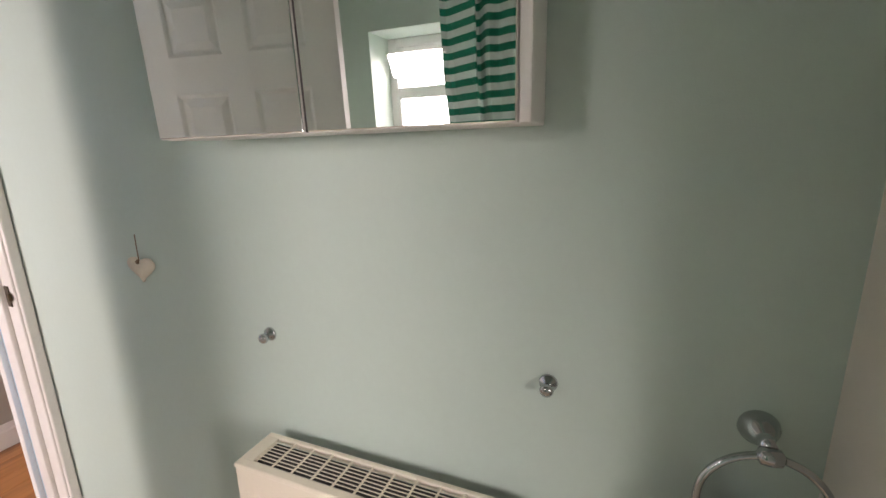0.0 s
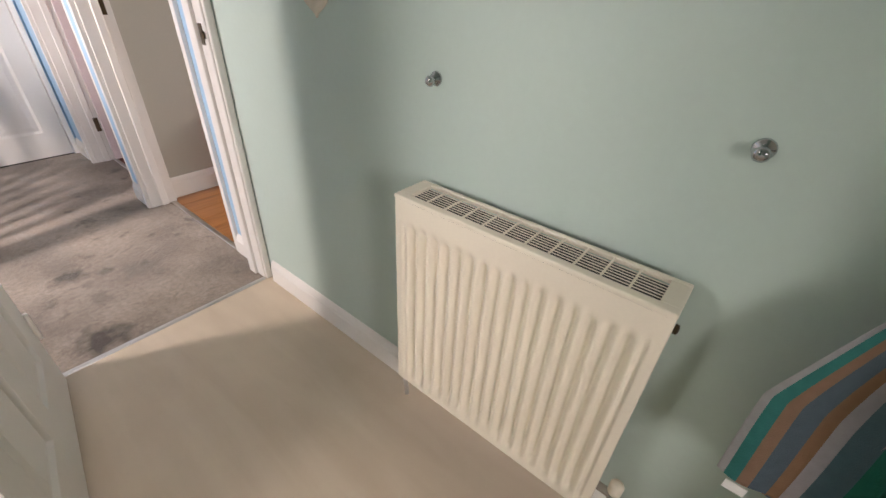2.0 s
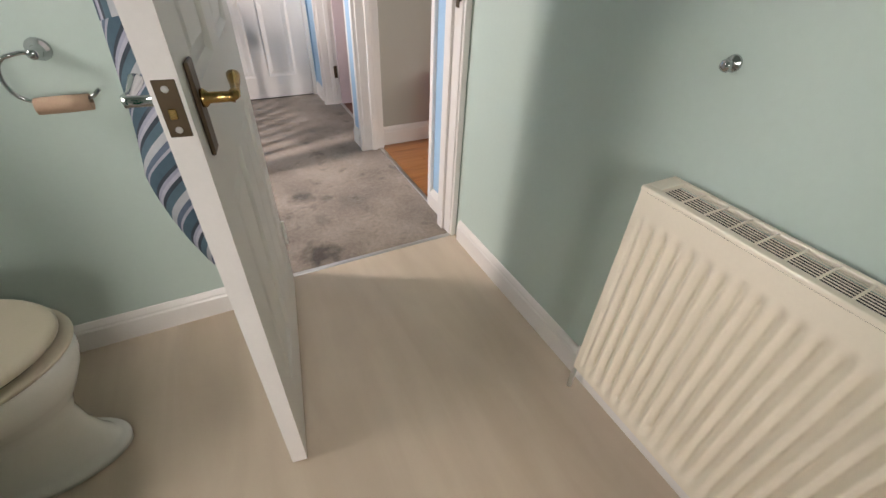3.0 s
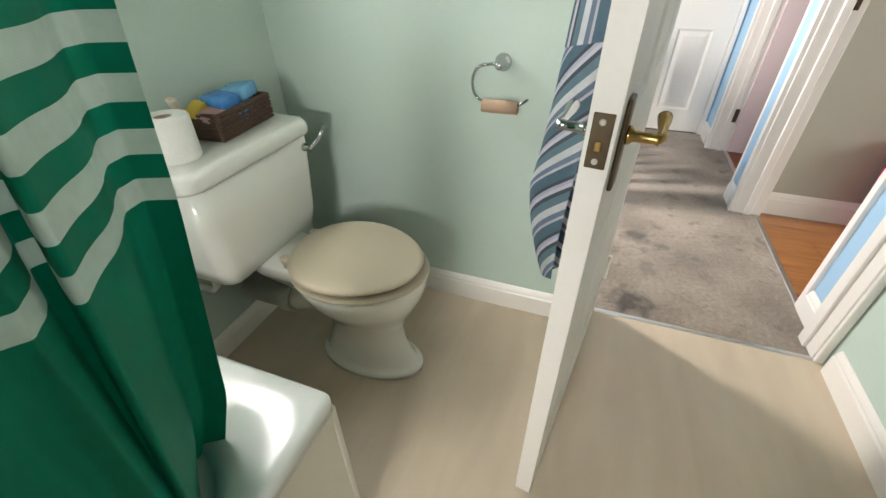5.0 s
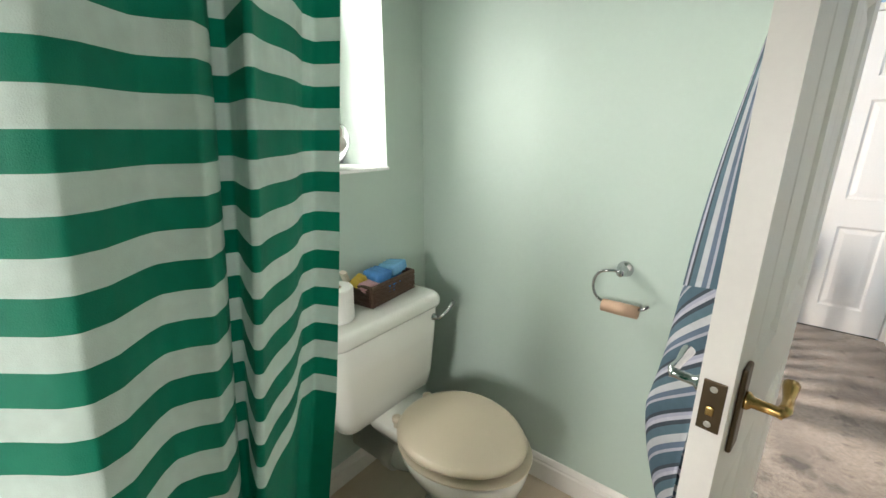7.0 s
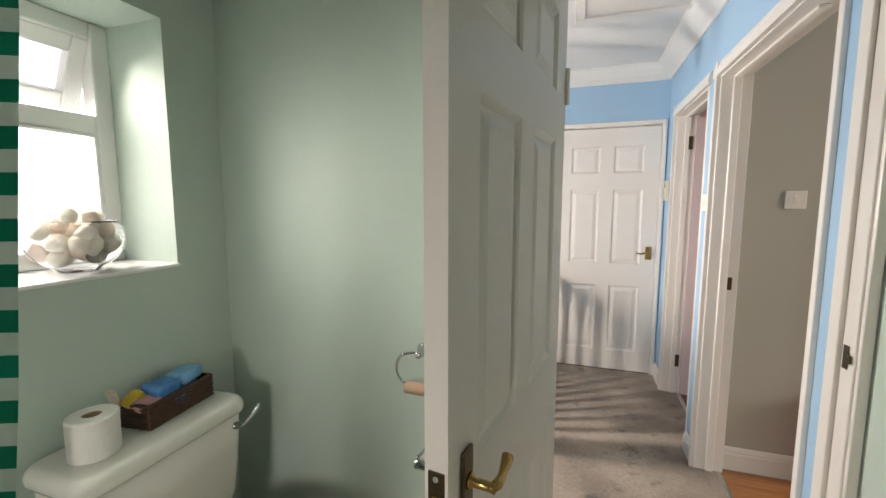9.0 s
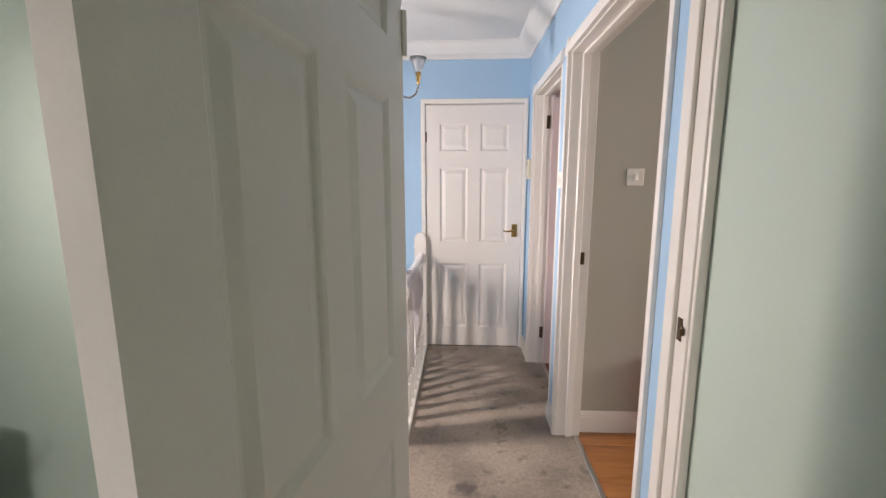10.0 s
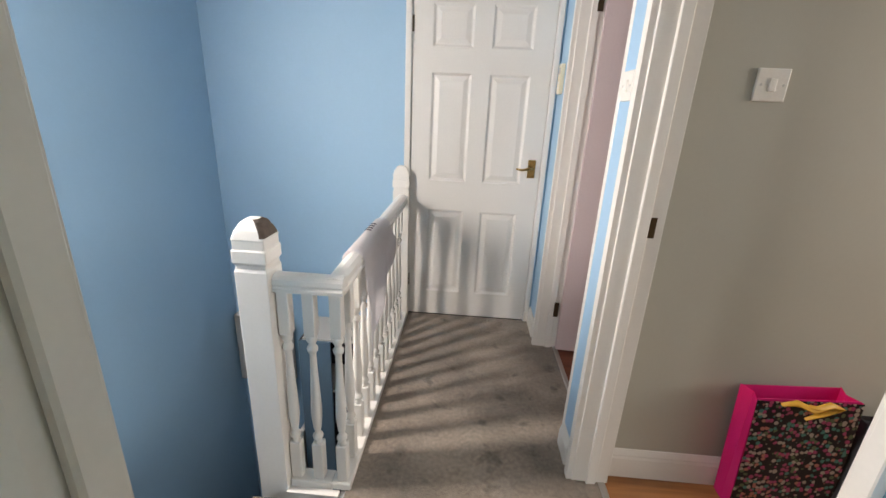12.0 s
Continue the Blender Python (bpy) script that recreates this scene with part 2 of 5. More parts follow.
GREEN = mat("mint_emulsion", (0.475, 0.580, 0.518), 0.62, vary=0.03, scale=3, bump=0.12, bump_scale=350, fine=0.012)
BLUE = mat("sky_blue_emulsion", (0.33, 0.52, 0.70), 0.6, vary=0.03, scale=3, bump=0.12, bump_scale=350, fine=0.012)
GREY = mat("grey_emulsion", (0.43, 0.42, 0.362), 0.6, vary=0.03, scale=3, bump=0.12, bump_scale=350, fine=0.012)
CREAMWALL = mat("cream_panel_paint", (0.66, 0.63, 0.55), 0.5, vary=0.03, scale=3, bump=0.08, fine=0.012)
CEIL = mat("textured_ceiling_paint", (0.78, 0.78, 0.76), 0.8, vary=0.03, scale=5, bump=0.9, bump_scale=45)
GLOSS = mat("white_gloss_paint", (0.76, 0.735, 0.69), 0.28, vary=0.03, scale=6, bump=0.05, bump_scale=70, fine=0.015)
DOORPAINT = mat("white_satin_door_paint", (0.74, 0.72, 0.68), 0.38, vary=0.03, scale=5, bump=0.12, bump_scale=160, fine=0.015)
# the pinkish light on the open door is put into this mauve
PINKDOOR = mat("mauve_tint", (0.60, 0.50, 0.50), 0.4, vary=0.03, scale=5, bump=0.1, bump_scale=160)
CREAM = mat("cream_radiator_enamel", (0.80, 0.735, 0.60), 0.34, vary=0.04, scale=6, bump=0.04, bump_scale=90, fine=0.015)
# near-black that paints the shade in gaps, holes and the radiator's inside
SHADEFILL = mat("recess_shade_black", (0.05, 0.045, 0.04), 0.8)
CHROME = mat("chrome", (0.50, 0.51, 0.52), 0.09, 1.0, vary=0.02)
BRASS = mat("polished_brass", (0.46, 0.30, 0.11), 0.26, 1.0, vary=0.12, scale=30)
OLDBRASS = mat("tarnished_brass", (0.11, 0.082, 0.052), 0.4, 1.0, vary=0.25, scale=40)
STEEL = mat("aluminium_strip", (0.60, 0.59, 0.57), 0.35, 1.0, vary=0.08, scale=30)
CERAMIC = mat("cream_glazed_ceramic", (0.74, 0.745, 0.69), 0.1, vary=0.015, coat=0.6, fine=0.006)
SEATM = mat("beige_toilet_seat_plastic", (0.54, 0.47, 0.35), 0.3, vary=0.03, fine=0.01)
BATHM = mat("white_acrylic", (0.78, 0.80, 0.78), 0.18, vary=0.015, coat=0.15, fine=0.006)
PANELM = mat("ivory_bath_panel", (0.68, 0.66, 0.58), 0.3, vary=0.03)
PVC = mat("white_upvc", (0.80, 0.81, 0.80), 0.25, vary=0.015, fine=0.006)
PIPEM = mat("grey_plastic_pipe", (0.42, 0.41, 0.37), 0.45, vary=0.06)
VINYL = streaked("beige_plank_vinyl", (0.518, 0.422, 0.314), (0.59, 0.495, 0.378), 0.42, 1, 1.6, 11.0, bump=0.03)
OAK = streaked("oak_laminate", (0.20, 0.080, 0.024), (0.36, 0.155, 0.052), 0.3, 0, 2.5, 34.0, bump=0.06, coat=0.2)
REDOAK = streaked("dark_red_laminate", (0.13, 0.035, 0.015), (0.24, 0.07, 0.03), 0.3, 0, 2.5, 34.0, bump=0.06)
CARPET = carpet_mat()
PAPER = mat("soft_white_tissue", (0.83, 0.82, 0.78), 0.95, vary=0.03, bump=0.4, bump_scale=120)
CARD = mat("brown_cardboard", (0.46, 0.32, 0.22), 0.85, vary=0.07, bump=0.2)
WICKER = mat("dark_brown_weave", (0.085, 0.045, 0.028), 0.6, vary=0.3, scale=40, bump=0.6, bump_scale=160)
BLUEPACK = mat("blue_plastic_wrap", (0.07, 0.25, 0.60), 0.22, vary=0.4, scale=35, bump=0.5, bump_scale=60)
LIGHTBLUE = mat("pale_blue_plastic_wrap", (0.16, 0.42, 0.68), 0.25, vary=0.3, scale=35, bump=0.5, bump_scale=60)
PINKPACK = mat("pink_plastic_wrap", (0.62, 0.33, 0.36), 0.35, vary=0.1, bump=0.3)
YELLOW = mat("yellow_plastic", (0.72, 0.50, 0.06), 0.35, vary=0.1)
HEARTM = mat("faded_cream_felt", (0.62, 0.56, 0.45), 0.9, vary=0.08, bump=0.4)
STRING = mat("brown_string", (0.22, 0.15, 0.10), 0.9)
MIRROR = mat("mirror_glass", (0.90, 0.92, 0.90), 0.015, 1.0, vary=0.0, fine=0.0)
GLASS = glass_mat("clear_glass")
FROST = glass_mat("frosted_lamp_glass", (0.95, 0.95, 0.93), 0.35)
SPONGE = mat("pale_sea_shell", (0.84, 0.79, 0.70), 0.75, vary=0.18, scale=18, bump=0.7, bump_scale=70)
SHELLD = mat("dark_sea_shell", (0.30, 0.25, 0.22), 0.6, vary=0.3, scale=30, bump=0.5, bump_scale=70)
SPONGEP = mat("pink_sea_shell", (0.80, 0.66, 0.57), 0.7, vary=0.2, scale=20, bump=0.5, bump_scale=70)
KNIT = mat("white_jersey_cloth", (0.72, 0.70, 0.71), 0.95, vary=0.04, bump=0.3, bump_scale=500)
PRINT = mat("dark_cloth_print", (0.03, 0.03, 0.06), 0.9)
PLASTIC = mat("white_switch_plastic", (0.78, 0.76, 0.71), 0.3, vary=0.02)
IVORY = mat("ivory_thermostat_plastic", (0.70, 0.64, 0.46), 0.35, vary=0.03)
HOTPINK = mat("hot_pink_card", (0.70, 0.02, 0.20), 0.4, vary=0.05)
RIBBON = mat("mustard_ribbon", (0.62, 0.33, 0.03), 0.5, vary=0.1)
FLORAL = floral_mat()
BLACK = mat("black_fabric", (0.018, 0.018, 0.022), 0.85, vary=0.2, bump=0.3)
DUSKBLUE = mat("dusty_blue_board", (0.10, 0.17, 0.24), 0.6, vary=0.1)
PALEBOX = mat("pale_grey_board", (0.48, 0.46, 0.43), 0.6, vary=0.05)
BARE = mat("worn_bare_timber", (0.11, 0.08, 0.06), 0.7, vary=0.3, scale=60)
DEEP = (0.0, 0.165, 0.095)
CURTAINM = stripes("green_striped_curtain", [(0.0, DEEP), (0.5, (0.50, 0.60, 0.545))], 2, 0.0545, 0.6, 0.197, (0.944, DEEP), thin=0.13)
HANDTOWEL = stripes("striped_terry_towel", [(0.0, (0.62, 0.62, 0.62)), (0.04, (0.07, 0.34, 0.31)), (0.11, (0.42, 0.27, 0.18)), (0.18, (0.15, 0.21, 0.25)), (0.29, (0.40, 0.24, 0.14)),
                     (0.36, (0.58, 0.55, 0.56)), (0.43, (0.17, 0.28, 0.32)), (0.55, (0.03, 0.27, 0.19)), (0.64, (0.60, 0.58, 0.57)), (0.69, (0.20, 0.24, 0.25)), (0.78, (0.04, 0.28, 0.21)),
                     (0.86, (0.58, 0.56, 0.56)), (0.90, (0.20, 0.25, 0.31)), (0.97, (0.55, 0.53, 0.54))], 0, 1.0, 0.95, uv=True, bump=0.6, bump_scale=600)
BATHTOWEL = stripes("blue_striped_terry_towel", [(0.0, (0.58, 0.58, 0.64)), (0.07, (0.075, 0.095, 0.115)), (0.15, (0.13, 0.21, 0.25)), (0.32, (0.58, 0.60, 0.61)), (0.47, (0.16, 0.21, 0.28)), (0.58, (0.50, 0.50, 0.56)), (0.64, (0.10, 0.165, 0.21)), (0.86, (0.075, 0.095, 0.115)), (0.93, (0.45, 0.46, 0.55))],
                    0, 0.19, 0.95, uv=True, bump=0.6, bump_scale=600)


# ---------------------------------------------------------------- mesh helpers
def link(name, bm, material, parent=None, smooth=False):
    me = bpy.data.meshes.new(name)
    bmesh.ops.recalc_face_normals(bm, faces=bm.faces)
    bm.to_mesh(me)
    bm.free()
    if smooth:
        me.polygons.foreach_set("use_smooth", [True] * len(me.polygons))
    me.materials.append(material)
    ob = new(name, me)
    if parent is not None:
        ob.parent = parent
    return ob


def part(name, bm, material, parent, label="", smooth=False):
    """One mesh object under a thing or a part."""
    ob = link(name, bm, material, parent, smooth)
    if label:
        tagged(ob, label)
    return ob


def thing(name, m, label, category, group="", kind=""):
    ob = new(name)
    ob.empty_display_size = 0.05
    ob.matrix_world = m
    return tagged(ob, label, category, group, kind)


def add_box(bm, lo, hi, bevel=0.0, segs=2):
    c = [(a + b) / 2 for a, b in zip(lo, hi)]
    s = [abs(b - a) for a, b in zip(lo, hi)]
    r = bmesh.ops.create_cube(bm, size=1.0, matrix=Matrix.Translation(c) @ Matrix.Diagonal((*s, 1)))
    if bevel > 0:
        es = list({e for v in r["verts"] for e in v.link_edges})
        bmesh.ops.bevel(bm, geom=es, offset=min(bevel, min(s) * 0.45), segments=segs, profile=0.5, affect="EDGES")
    return bm


def box(lo, hi, bevel=0.0, segs=2):
    return add_box(bmesh.new(), lo, hi, bevel, segs)


def add_lathe(bm, profile, m=Matrix(), n=24, cap=True):
    """profile: (radius, height) pairs turned about the local z axis."""
    rings = []
    for r, z in profile:
        rings.append([bm.verts.new(m @ Vector((r * math.cos(2 * math.pi * i / n), r * math.sin(2 * math.pi * i / n), z))) for i in range(n)])
    for a, b in zip(rings, rings[1:]):
        for i in range(n):
            bm.faces.new((a[i], a[(i + 1) % n], b[(i + 1) % n], b[i]))
    if cap:
        bm.faces.new(rings[0][::-1])
        bm.faces.new(rings[-1])
    return bm


def lathe(profile, m=Matrix(), n=24, cap=True):
    return add_lathe(bmesh.new(), profile, m, n, cap)


def add_tube(bm, points, radius, n=10, closed=False, flat=1.0):
    """A round bar along points; radius may be one number or one per point."""
    pts = [Vector(p) for p in points]
    k = len(pts)
    rad = [radius] * k if isinstance(radius, (int, float)) else list(radius)
    rings, up = [], None
    for i, p in enumerate(pts):
        a = pts[(i - 1) % k] if (closed or i > 0) else p
        b = pts[(i + 1) % k] if (closed or i < k - 1) else p
        d = (b - a).normalized()
        if up is None:
            up = d.orthogonal().normalized()
        up = (up - d * up.dot(d)).normalized()
        side = d.cross(up)
        rings.append([bm.verts.new(p + (up * math.cos(2 * math.pi * j / n) + side * math.sin(2 * math.pi * j / n) * flat) * rad[i]) for j in range(n)])
    for a, b in zip(rings, rings[1:] + (rings[:1] if closed else [])):
        best = min(range(n), key=lambda s: (a[0].co - b[s].co).length) if closed and b is rings[0] else 0
        for j in range(n):
            bm.faces.new((a[j], a[(j + 1) % n], b[(j + 1 + best) % n], b[(j + best) % n]))
    if not closed:
        bm.faces.new(rings[0][::-1])
        bm.faces.new(rings[-1])
    return bm


def tube(points, radius, n=10, closed=False, flat=1.0):
    return add_tube(bmesh.new(), points, radius, n, closed, flat)


def sweep(profile, start, end, inward, up=(0, 0, 1)):
    """A moulding: profile (out, up) swept straight from start to end; out goes along inward."""
    bm = bmesh.new()
    a, b, o, u = Vector(start), Vector(end), Vector(inward), Vector(up)
    ra = [bm.verts.new(a + o * p + u * q) for p, q in profile]
    rb = [bm.verts.new(b + o * p + u * q) for p, q in profile]
    n = len(profile)
    for i in range(n):
        bm.faces.new((ra[i], ra[(i + 1) % n], rb[(i + 1) % n], rb[i]))
    bm.faces.new(ra[::-1])
    bm.faces.new(rb)
    return bm


def sheet(f, nu, nv, thick=0.0, uv=True):
    """A surface from f(u, v) with u, v in 0..1, optionally given thickness."""
    bm = bmesh.new()
    layer = bm.loops.layers.uv.new("UVMap")
    vs = [[bm.verts.new(f(i / nu, j / nv)) for j in range(nv + 1)] for i in range(nu + 1)]
    for i in range(nu):
        for j in range(nv):
            fc = bm.faces.new((vs[i][j], vs[i + 1][j], vs[i + 1][j + 1], vs[i][j + 1]))
            for lp, (a, b) in zip(fc.loops, ((i, j), (i + 1, j), (i + 1, j + 1), (i, j + 1))):
                lp[layer].uv = (a / nu * 0.998 + 0.001, b / nv)
    if thick > 0:
        bmesh.ops.solidify(bm, geom=bm.faces[:], thickness=thick)
    return bm


SKIRT = [(0, 0), (0.017, 0), (0.017, 0.075), (0.013, 0.082), (0.013, 0.088), (0.008, 0.098), (0.004, 0.104), (0, 0.106)]
ARCH = [(0, 0), (0.019, 0), (0.019, 0.030), (0.015, 0.036), (0.017, 0.042), (0.012, 0.052), (0.008, 0.064), (0, 0.066)]


def skirting(name, a, b, inward, label, material=None, high=1.0):
    prof = [(p, q * high) for p, q in SKIRT]
    return tagged(link(name, sweep(prof, a, b, inward), material or GLOSS), label, "skirting board", kind="structure")


def wall(name, boxes, material, label):
    bm = bmesh.new()
    for lo, hi in boxes:
        add_box(bm, lo, hi)
    return tagged(link(name, bm, material), label, "wall", kind="structure")


def slab(name, lo, hi, material, label, category):
    return tagged(link(name, box(lo, hi), material), label, category, kind="structure")


# ---------------------------------------------------------------- setting: bathroom
H = 2.44
wall("wall_radiator", [((0.0, -2.75, 0), (0.1, -0.003, H))], GREEN, "mint green painted bathroom wall behind the cream radiator")
wall("wall_door", [((-2.45, -0.09, 0), (-0.84, 0.03, H)), ((-0.84, -0.088, 2.03), (-0.001, 0.028, H))], GREEN, "mint green painted wall around the bathroom doorway")
WY0, WY1, WZ0, WZ1 = -0.94, -0.29, 1.185, 1.985
wall("wall_window", [((-2.33, -2.75, 0), (-2.0, WY0, H)), ((-2.33, WY1, 0), (-2.0, -0.09, H)), ((-2.33, WY0, 0), (-2.0, WY1, WZ0)), ((-2.33, WY0, WZ1), (-2.0, WY1, H))], GREEN,
     "mint green painted outer wall with a deep window recess")
EX0, EX1, EZ0, EZ1 = -1.41, -0.95, 0.98, 1.52
wall("wall_bath_end", [((-2.33, -2.87, 0), (EX0, -2.75, H)), ((EX1, -2.87, 0), (0.1, -2.75, H)), ((EX0, -2.87, 0), (EX1, -2.75, EZ0)), ((EX0, -2.87, EZ1), (EX1, -2.75, H))], GREEN, "mint green painted wall at the end of the bath")
wall("wall_cupboard", [((-0.24, -2.75, 0), (0.0, -1.905, H))], CREAMWALL, "cream painted boxed-in cupboard beside the towel ring")
# unseen ceiling; its green is picked to weaken bounce onto the upper walls
slab("ceiling_bathroom", (-2.33, -2.87, H), (0.1, 0.03, H + 0.08), GREEN, "unseen bathroom ceiling, mint green to dim the bounced light", "ceiling")
slab("floor_bathroom", (-2.25, -2.85, -0.06), (0.1, 0.004, 0.0), VINYL, "beige wood-effect vinyl bathroom floor", "floor")

skirting("baseboard_radiator_wall", (0.0, -1.905, 0), (0.0, -0.05, 0), (-1, 0, 0), "white gloss skirting board along the radiator wall")
skirting("baseboard_door_wall", (-2.0, -0.09, 0), (-0.885, -0.09, 0), (0, -1, 0), "white gloss skirting board behind the toilet")
skirting("baseboard_window_wall", (-2.0, -0.96, 0), (-2.0, -0.09, 0), (1, 0, 0), "white gloss skirting board under the window", high=0.85)

# recess lining, sill and window
for nm, lo, hi in (("trim_reveal", (-2.27, WY1 - 0.006, WZ0), (-1.997, WY1 + 0.02, WZ1)), ("trim_reveal_left", (-2.27, WY0 - 0.02, WZ0), (-1.997, WY0 + 0.006, WZ1)), ("trim_reveal_top", (-2.27, WY0 + 0.006, WZ1 - 0.006), (-1.997, WY1 - 0.006, WZ1 + 0.02))):
    slab(nm, lo, hi, GREEN, "pale mint painted plaster lining of the window recess", "window lining")


def window_unit():
    w = thing("window_1", pose(-2.275, (WY0 + WY1) / 2, WZ0), "white plastic window with an open top vent", "window", kind="structure")
    half, hi, mid = (WY1 - WY0) / 2 - 0.004, WZ1 - WZ0 - 0.006, 0.47
    bm = bmesh.new()
    d0, d1, f = -0.03, 0.03, 0.055
    for lo, hh in (((d0, -half, 0.012), (d1, -half + f, hi)), ((d0, half - f, 0.012), (d1, half, hi)), ((d0 + 0.001, -half + f, 0.012), (d1 - 0.001, half - f, 0.012 + f)), ((d0 + 0.001, -half + f, hi - f), (d1 - 0.001, half - f, hi)), ((d0 + 0.001, -half + f, mid - 0.03), (d1 - 0.001, half - f, mid + 0.03))):
        add_box(bm, lo, hh, 0.006)
    part("window_frame", bm, PVC, w)
    pane = part("pane", box((-0.005, -half + f - 0.01, 0.012 + f - 0.01), (0.005, half - f + 0.01, mid - 0.02)), GLASS, w, "clear fixed lower pane")
    pane.visible_shadow = False
    bm = bmesh.new()
    for lo, hh in (((0.012, -half + f, f), (0.03, -half + f + 0.012, mid - 0.03)), ((0.012, half - f - 0.012, f), (0.03, half - f, mid - 0.03)), ((0.0125, -half + f, mid - 0.042), (0.0305, half - f, mid - 0.03))):
        add_box(bm, lo, hh, 0.003)
    part("glazing_bead", bm, PVC, w)
    # top-hung vent, pushed outwards at its foot
    sash = new("open_sash")
    sash.parent = w
    sash.matrix_local = pose(0.0, 0, hi - f + 0.01, 0, 24, 0)
    tagged(sash, "white top-hung vent pushed open")
    sh, sw, sf = hi - f - mid - 0.03, half - f + 0.012, 0.055
    bm = bmesh.new()
    for lo, hh in (((-0.025, -sw, -sh), (0.025, -sw + sf, 0)), ((-0.025, sw - sf, -sh), (0.025, sw, 0)), ((-0.024, -sw + sf, -sh), (0.024, sw - sf, -sh + sf)), ((-0.024, -sw + sf, -sf), (0.024, sw - sf, 0))):
        add_box(bm, lo, hh, 0.006)
    part("sash_frame", bm, PVC, sash)
    g = part("sash_pane", box((-0.004, -sw + sf - 0.01, -sh + sf - 0.01), (0.004, sw - sf + 0.01, -sf + 0.01)), GLASS, sash)
    g.visible_shadow = False
    part("stay_arm", tube([(0.02, 0.0, mid + 0.035), (-0.03, 0.02, mid + 0.06), (-0.09, 0.05, mid + 0.05)], 0.005, 8), STEEL, w, "metal window stay")
    part("window_sill", box((0.0, -half - 0.004, 0.0), (0.285, half + 0.004, 0.012), 0.004), PVC, w, "white plastic inner sill")
    return w


window_unit()


def end_window():
    w = thing("window_3", pose((EX0 + EX1) / 2, -2.81, EZ0), "white plastic window at the end of the bathroom", "window", kind="structure")
    half, hi, f = (EX1 - EX0) / 2, EZ1 - EZ0, 0.05
    bm = bmesh.new()
    for lo, hh in (((-half, -0.03, 0), (-half + f, 0.03, hi)), ((half - f, -0.03, 0), (half, 0.03, hi)), ((-half + f, -0.029, 0), (half - f, 0.029, f)), ((-half + f, -0.029, hi - f), (half - f, 0.029, hi))):
        add_box(bm, lo, hh, 0.005)
    part("window_frame", bm, PVC, w)
    p = part("pane", box((-half + f - 0.01, -0.004, f - 0.01), (half - f + 0.01, 0.004, hi - f + 0.01)), GLASS, w)
    p.visible_shadow = False


end_window()
slab("backdrop_garden", (-3.6, -3.0, -1.0), (-3.55, 2.4, 4.2), glow_mat("bright_overcast_distance", (1.0, 0.96, 0.95), 1.9), "pale overcast sky outside the windows", "sky")

# ---------------------------------------------------------------- setting: hall
HX, FY = -0.1, 2.31
LX = -2.13
NX = 0.012
O1A, O1B, O2A, O2B, OH = 0.30, 1.05, 1.27, 2.0, 2.0
for nm, lo, hi, what in (("wall_hall_strip", (NX, 0.056, 0), (HX + 0.13, O1A - 0.03, H), "narrow sky blue painted wall beside the bathroom door"),
                         ("wall_hall_lintel", (HX, O1A - 0.03, OH + 0.03), (HX + 0.13, O1B + 0.03, H), "sky blue painted wall over the first doorway"),
                         ("wall_hall_pier", (HX, O1B + 0.03, 0), (HX + 0.13, O2A - 0.03, H), "sky blue painted pier between the two doorways"),
                         ("wall_hall_lintel_far", (HX, O2A - 0.03, OH + 0.03), (HX + 0.13, O2B + 0.03, H), "sky blue painted wall over the far doorway"),
                         ("wall_hall_corner", (HX, O2B + 0.03, 0), (HX + 0.13, FY, H), "sky blue painted wall beside the end door")):
    wall(nm, [(lo, hi)], BLUE, what)
FX0, FX1 = -0.955, -0.118
wall("wall_hall_end", [((LX - 0.1, FY, -2.7), (FX0 + 0.02, FY + 0.12, H)), ((FX1 - 0.01, FY, -0.1), (0.1, FY + 0.12, H)), ((FX0 + 0.02, FY, 2.03), (FX1 - 0.01, FY + 0.12, H)), ((FX0 + 0.02, FY, -2.7), (0.1, FY + 0.12, -0.1))], BLUE,
     "sky blue painted end wall of the landing")
SY0, SY1, SZ0, SZ1 = 0.64, 0.92, 0.95, 1.85
wall("wall_stair", [((LX - 0.12, 0.03, -2.7), (LX, SY0, H)), ((LX - 0.12, SY1, -2.7), (LX, FY, H)), ((LX - 0.12, SY0, -2.7), (LX, SY1, SZ0)), ((LX - 0.12, SY0, SZ1), (LX, SY1, H))], BLUE, "sky blue painted stairwell wall")
wall("wall_hall_near", [((LX, 0.032, -2.7), (-0.842, 0.05, H)), ((-0.842, 0.032, 2.03), (0.03, 0.05, H))], BLUE, "sky blue painted hall side of the bathroom wall")
slab("ceiling_hall", (LX - 0.12, 0.03, H), (0.1, FY + 0.12, H + 0.08), CEIL, "white textured landing ceiling", "ceiling")
slab("floor_landing", (-0.93, 0.004, -0.2), (0.0, FY, 0.0), CARPET, "worn grey carpet on the landing with dark stains", "carpet")
slab("floor_stair_head", (-1.24, 0.05, -0.2), (-0.93, 0.86, -0.001), CARPET, "worn grey carpet at the head of the stairs", "carpet")
slab("wall_stair_apron", (-0.95, 0.86, -0.9), (-0.932, FY, -0.015), GLOSS, "white painted board along the edge of the stairwell", "trim")
slab("floor_lower_hall", (LX, 0.03, -2.76), (-0.4, FY, -2.7), CARPET, "grey carpet of the lower hall", "carpet")
slab("wall_stair_under", (-0.42, 0.05, -2.7), (-0.40, FY, -0.2), BLUE, "blue painted wall below the landing", "wall")
COVE = [(0, 0), (0.012, 0), (0.02, 0.012), (0.05, 0.03), (0.085, 0.065), (0.1, 0.09), (0.112, 0.098), (0.112, 0.11), (0, 0.11)]
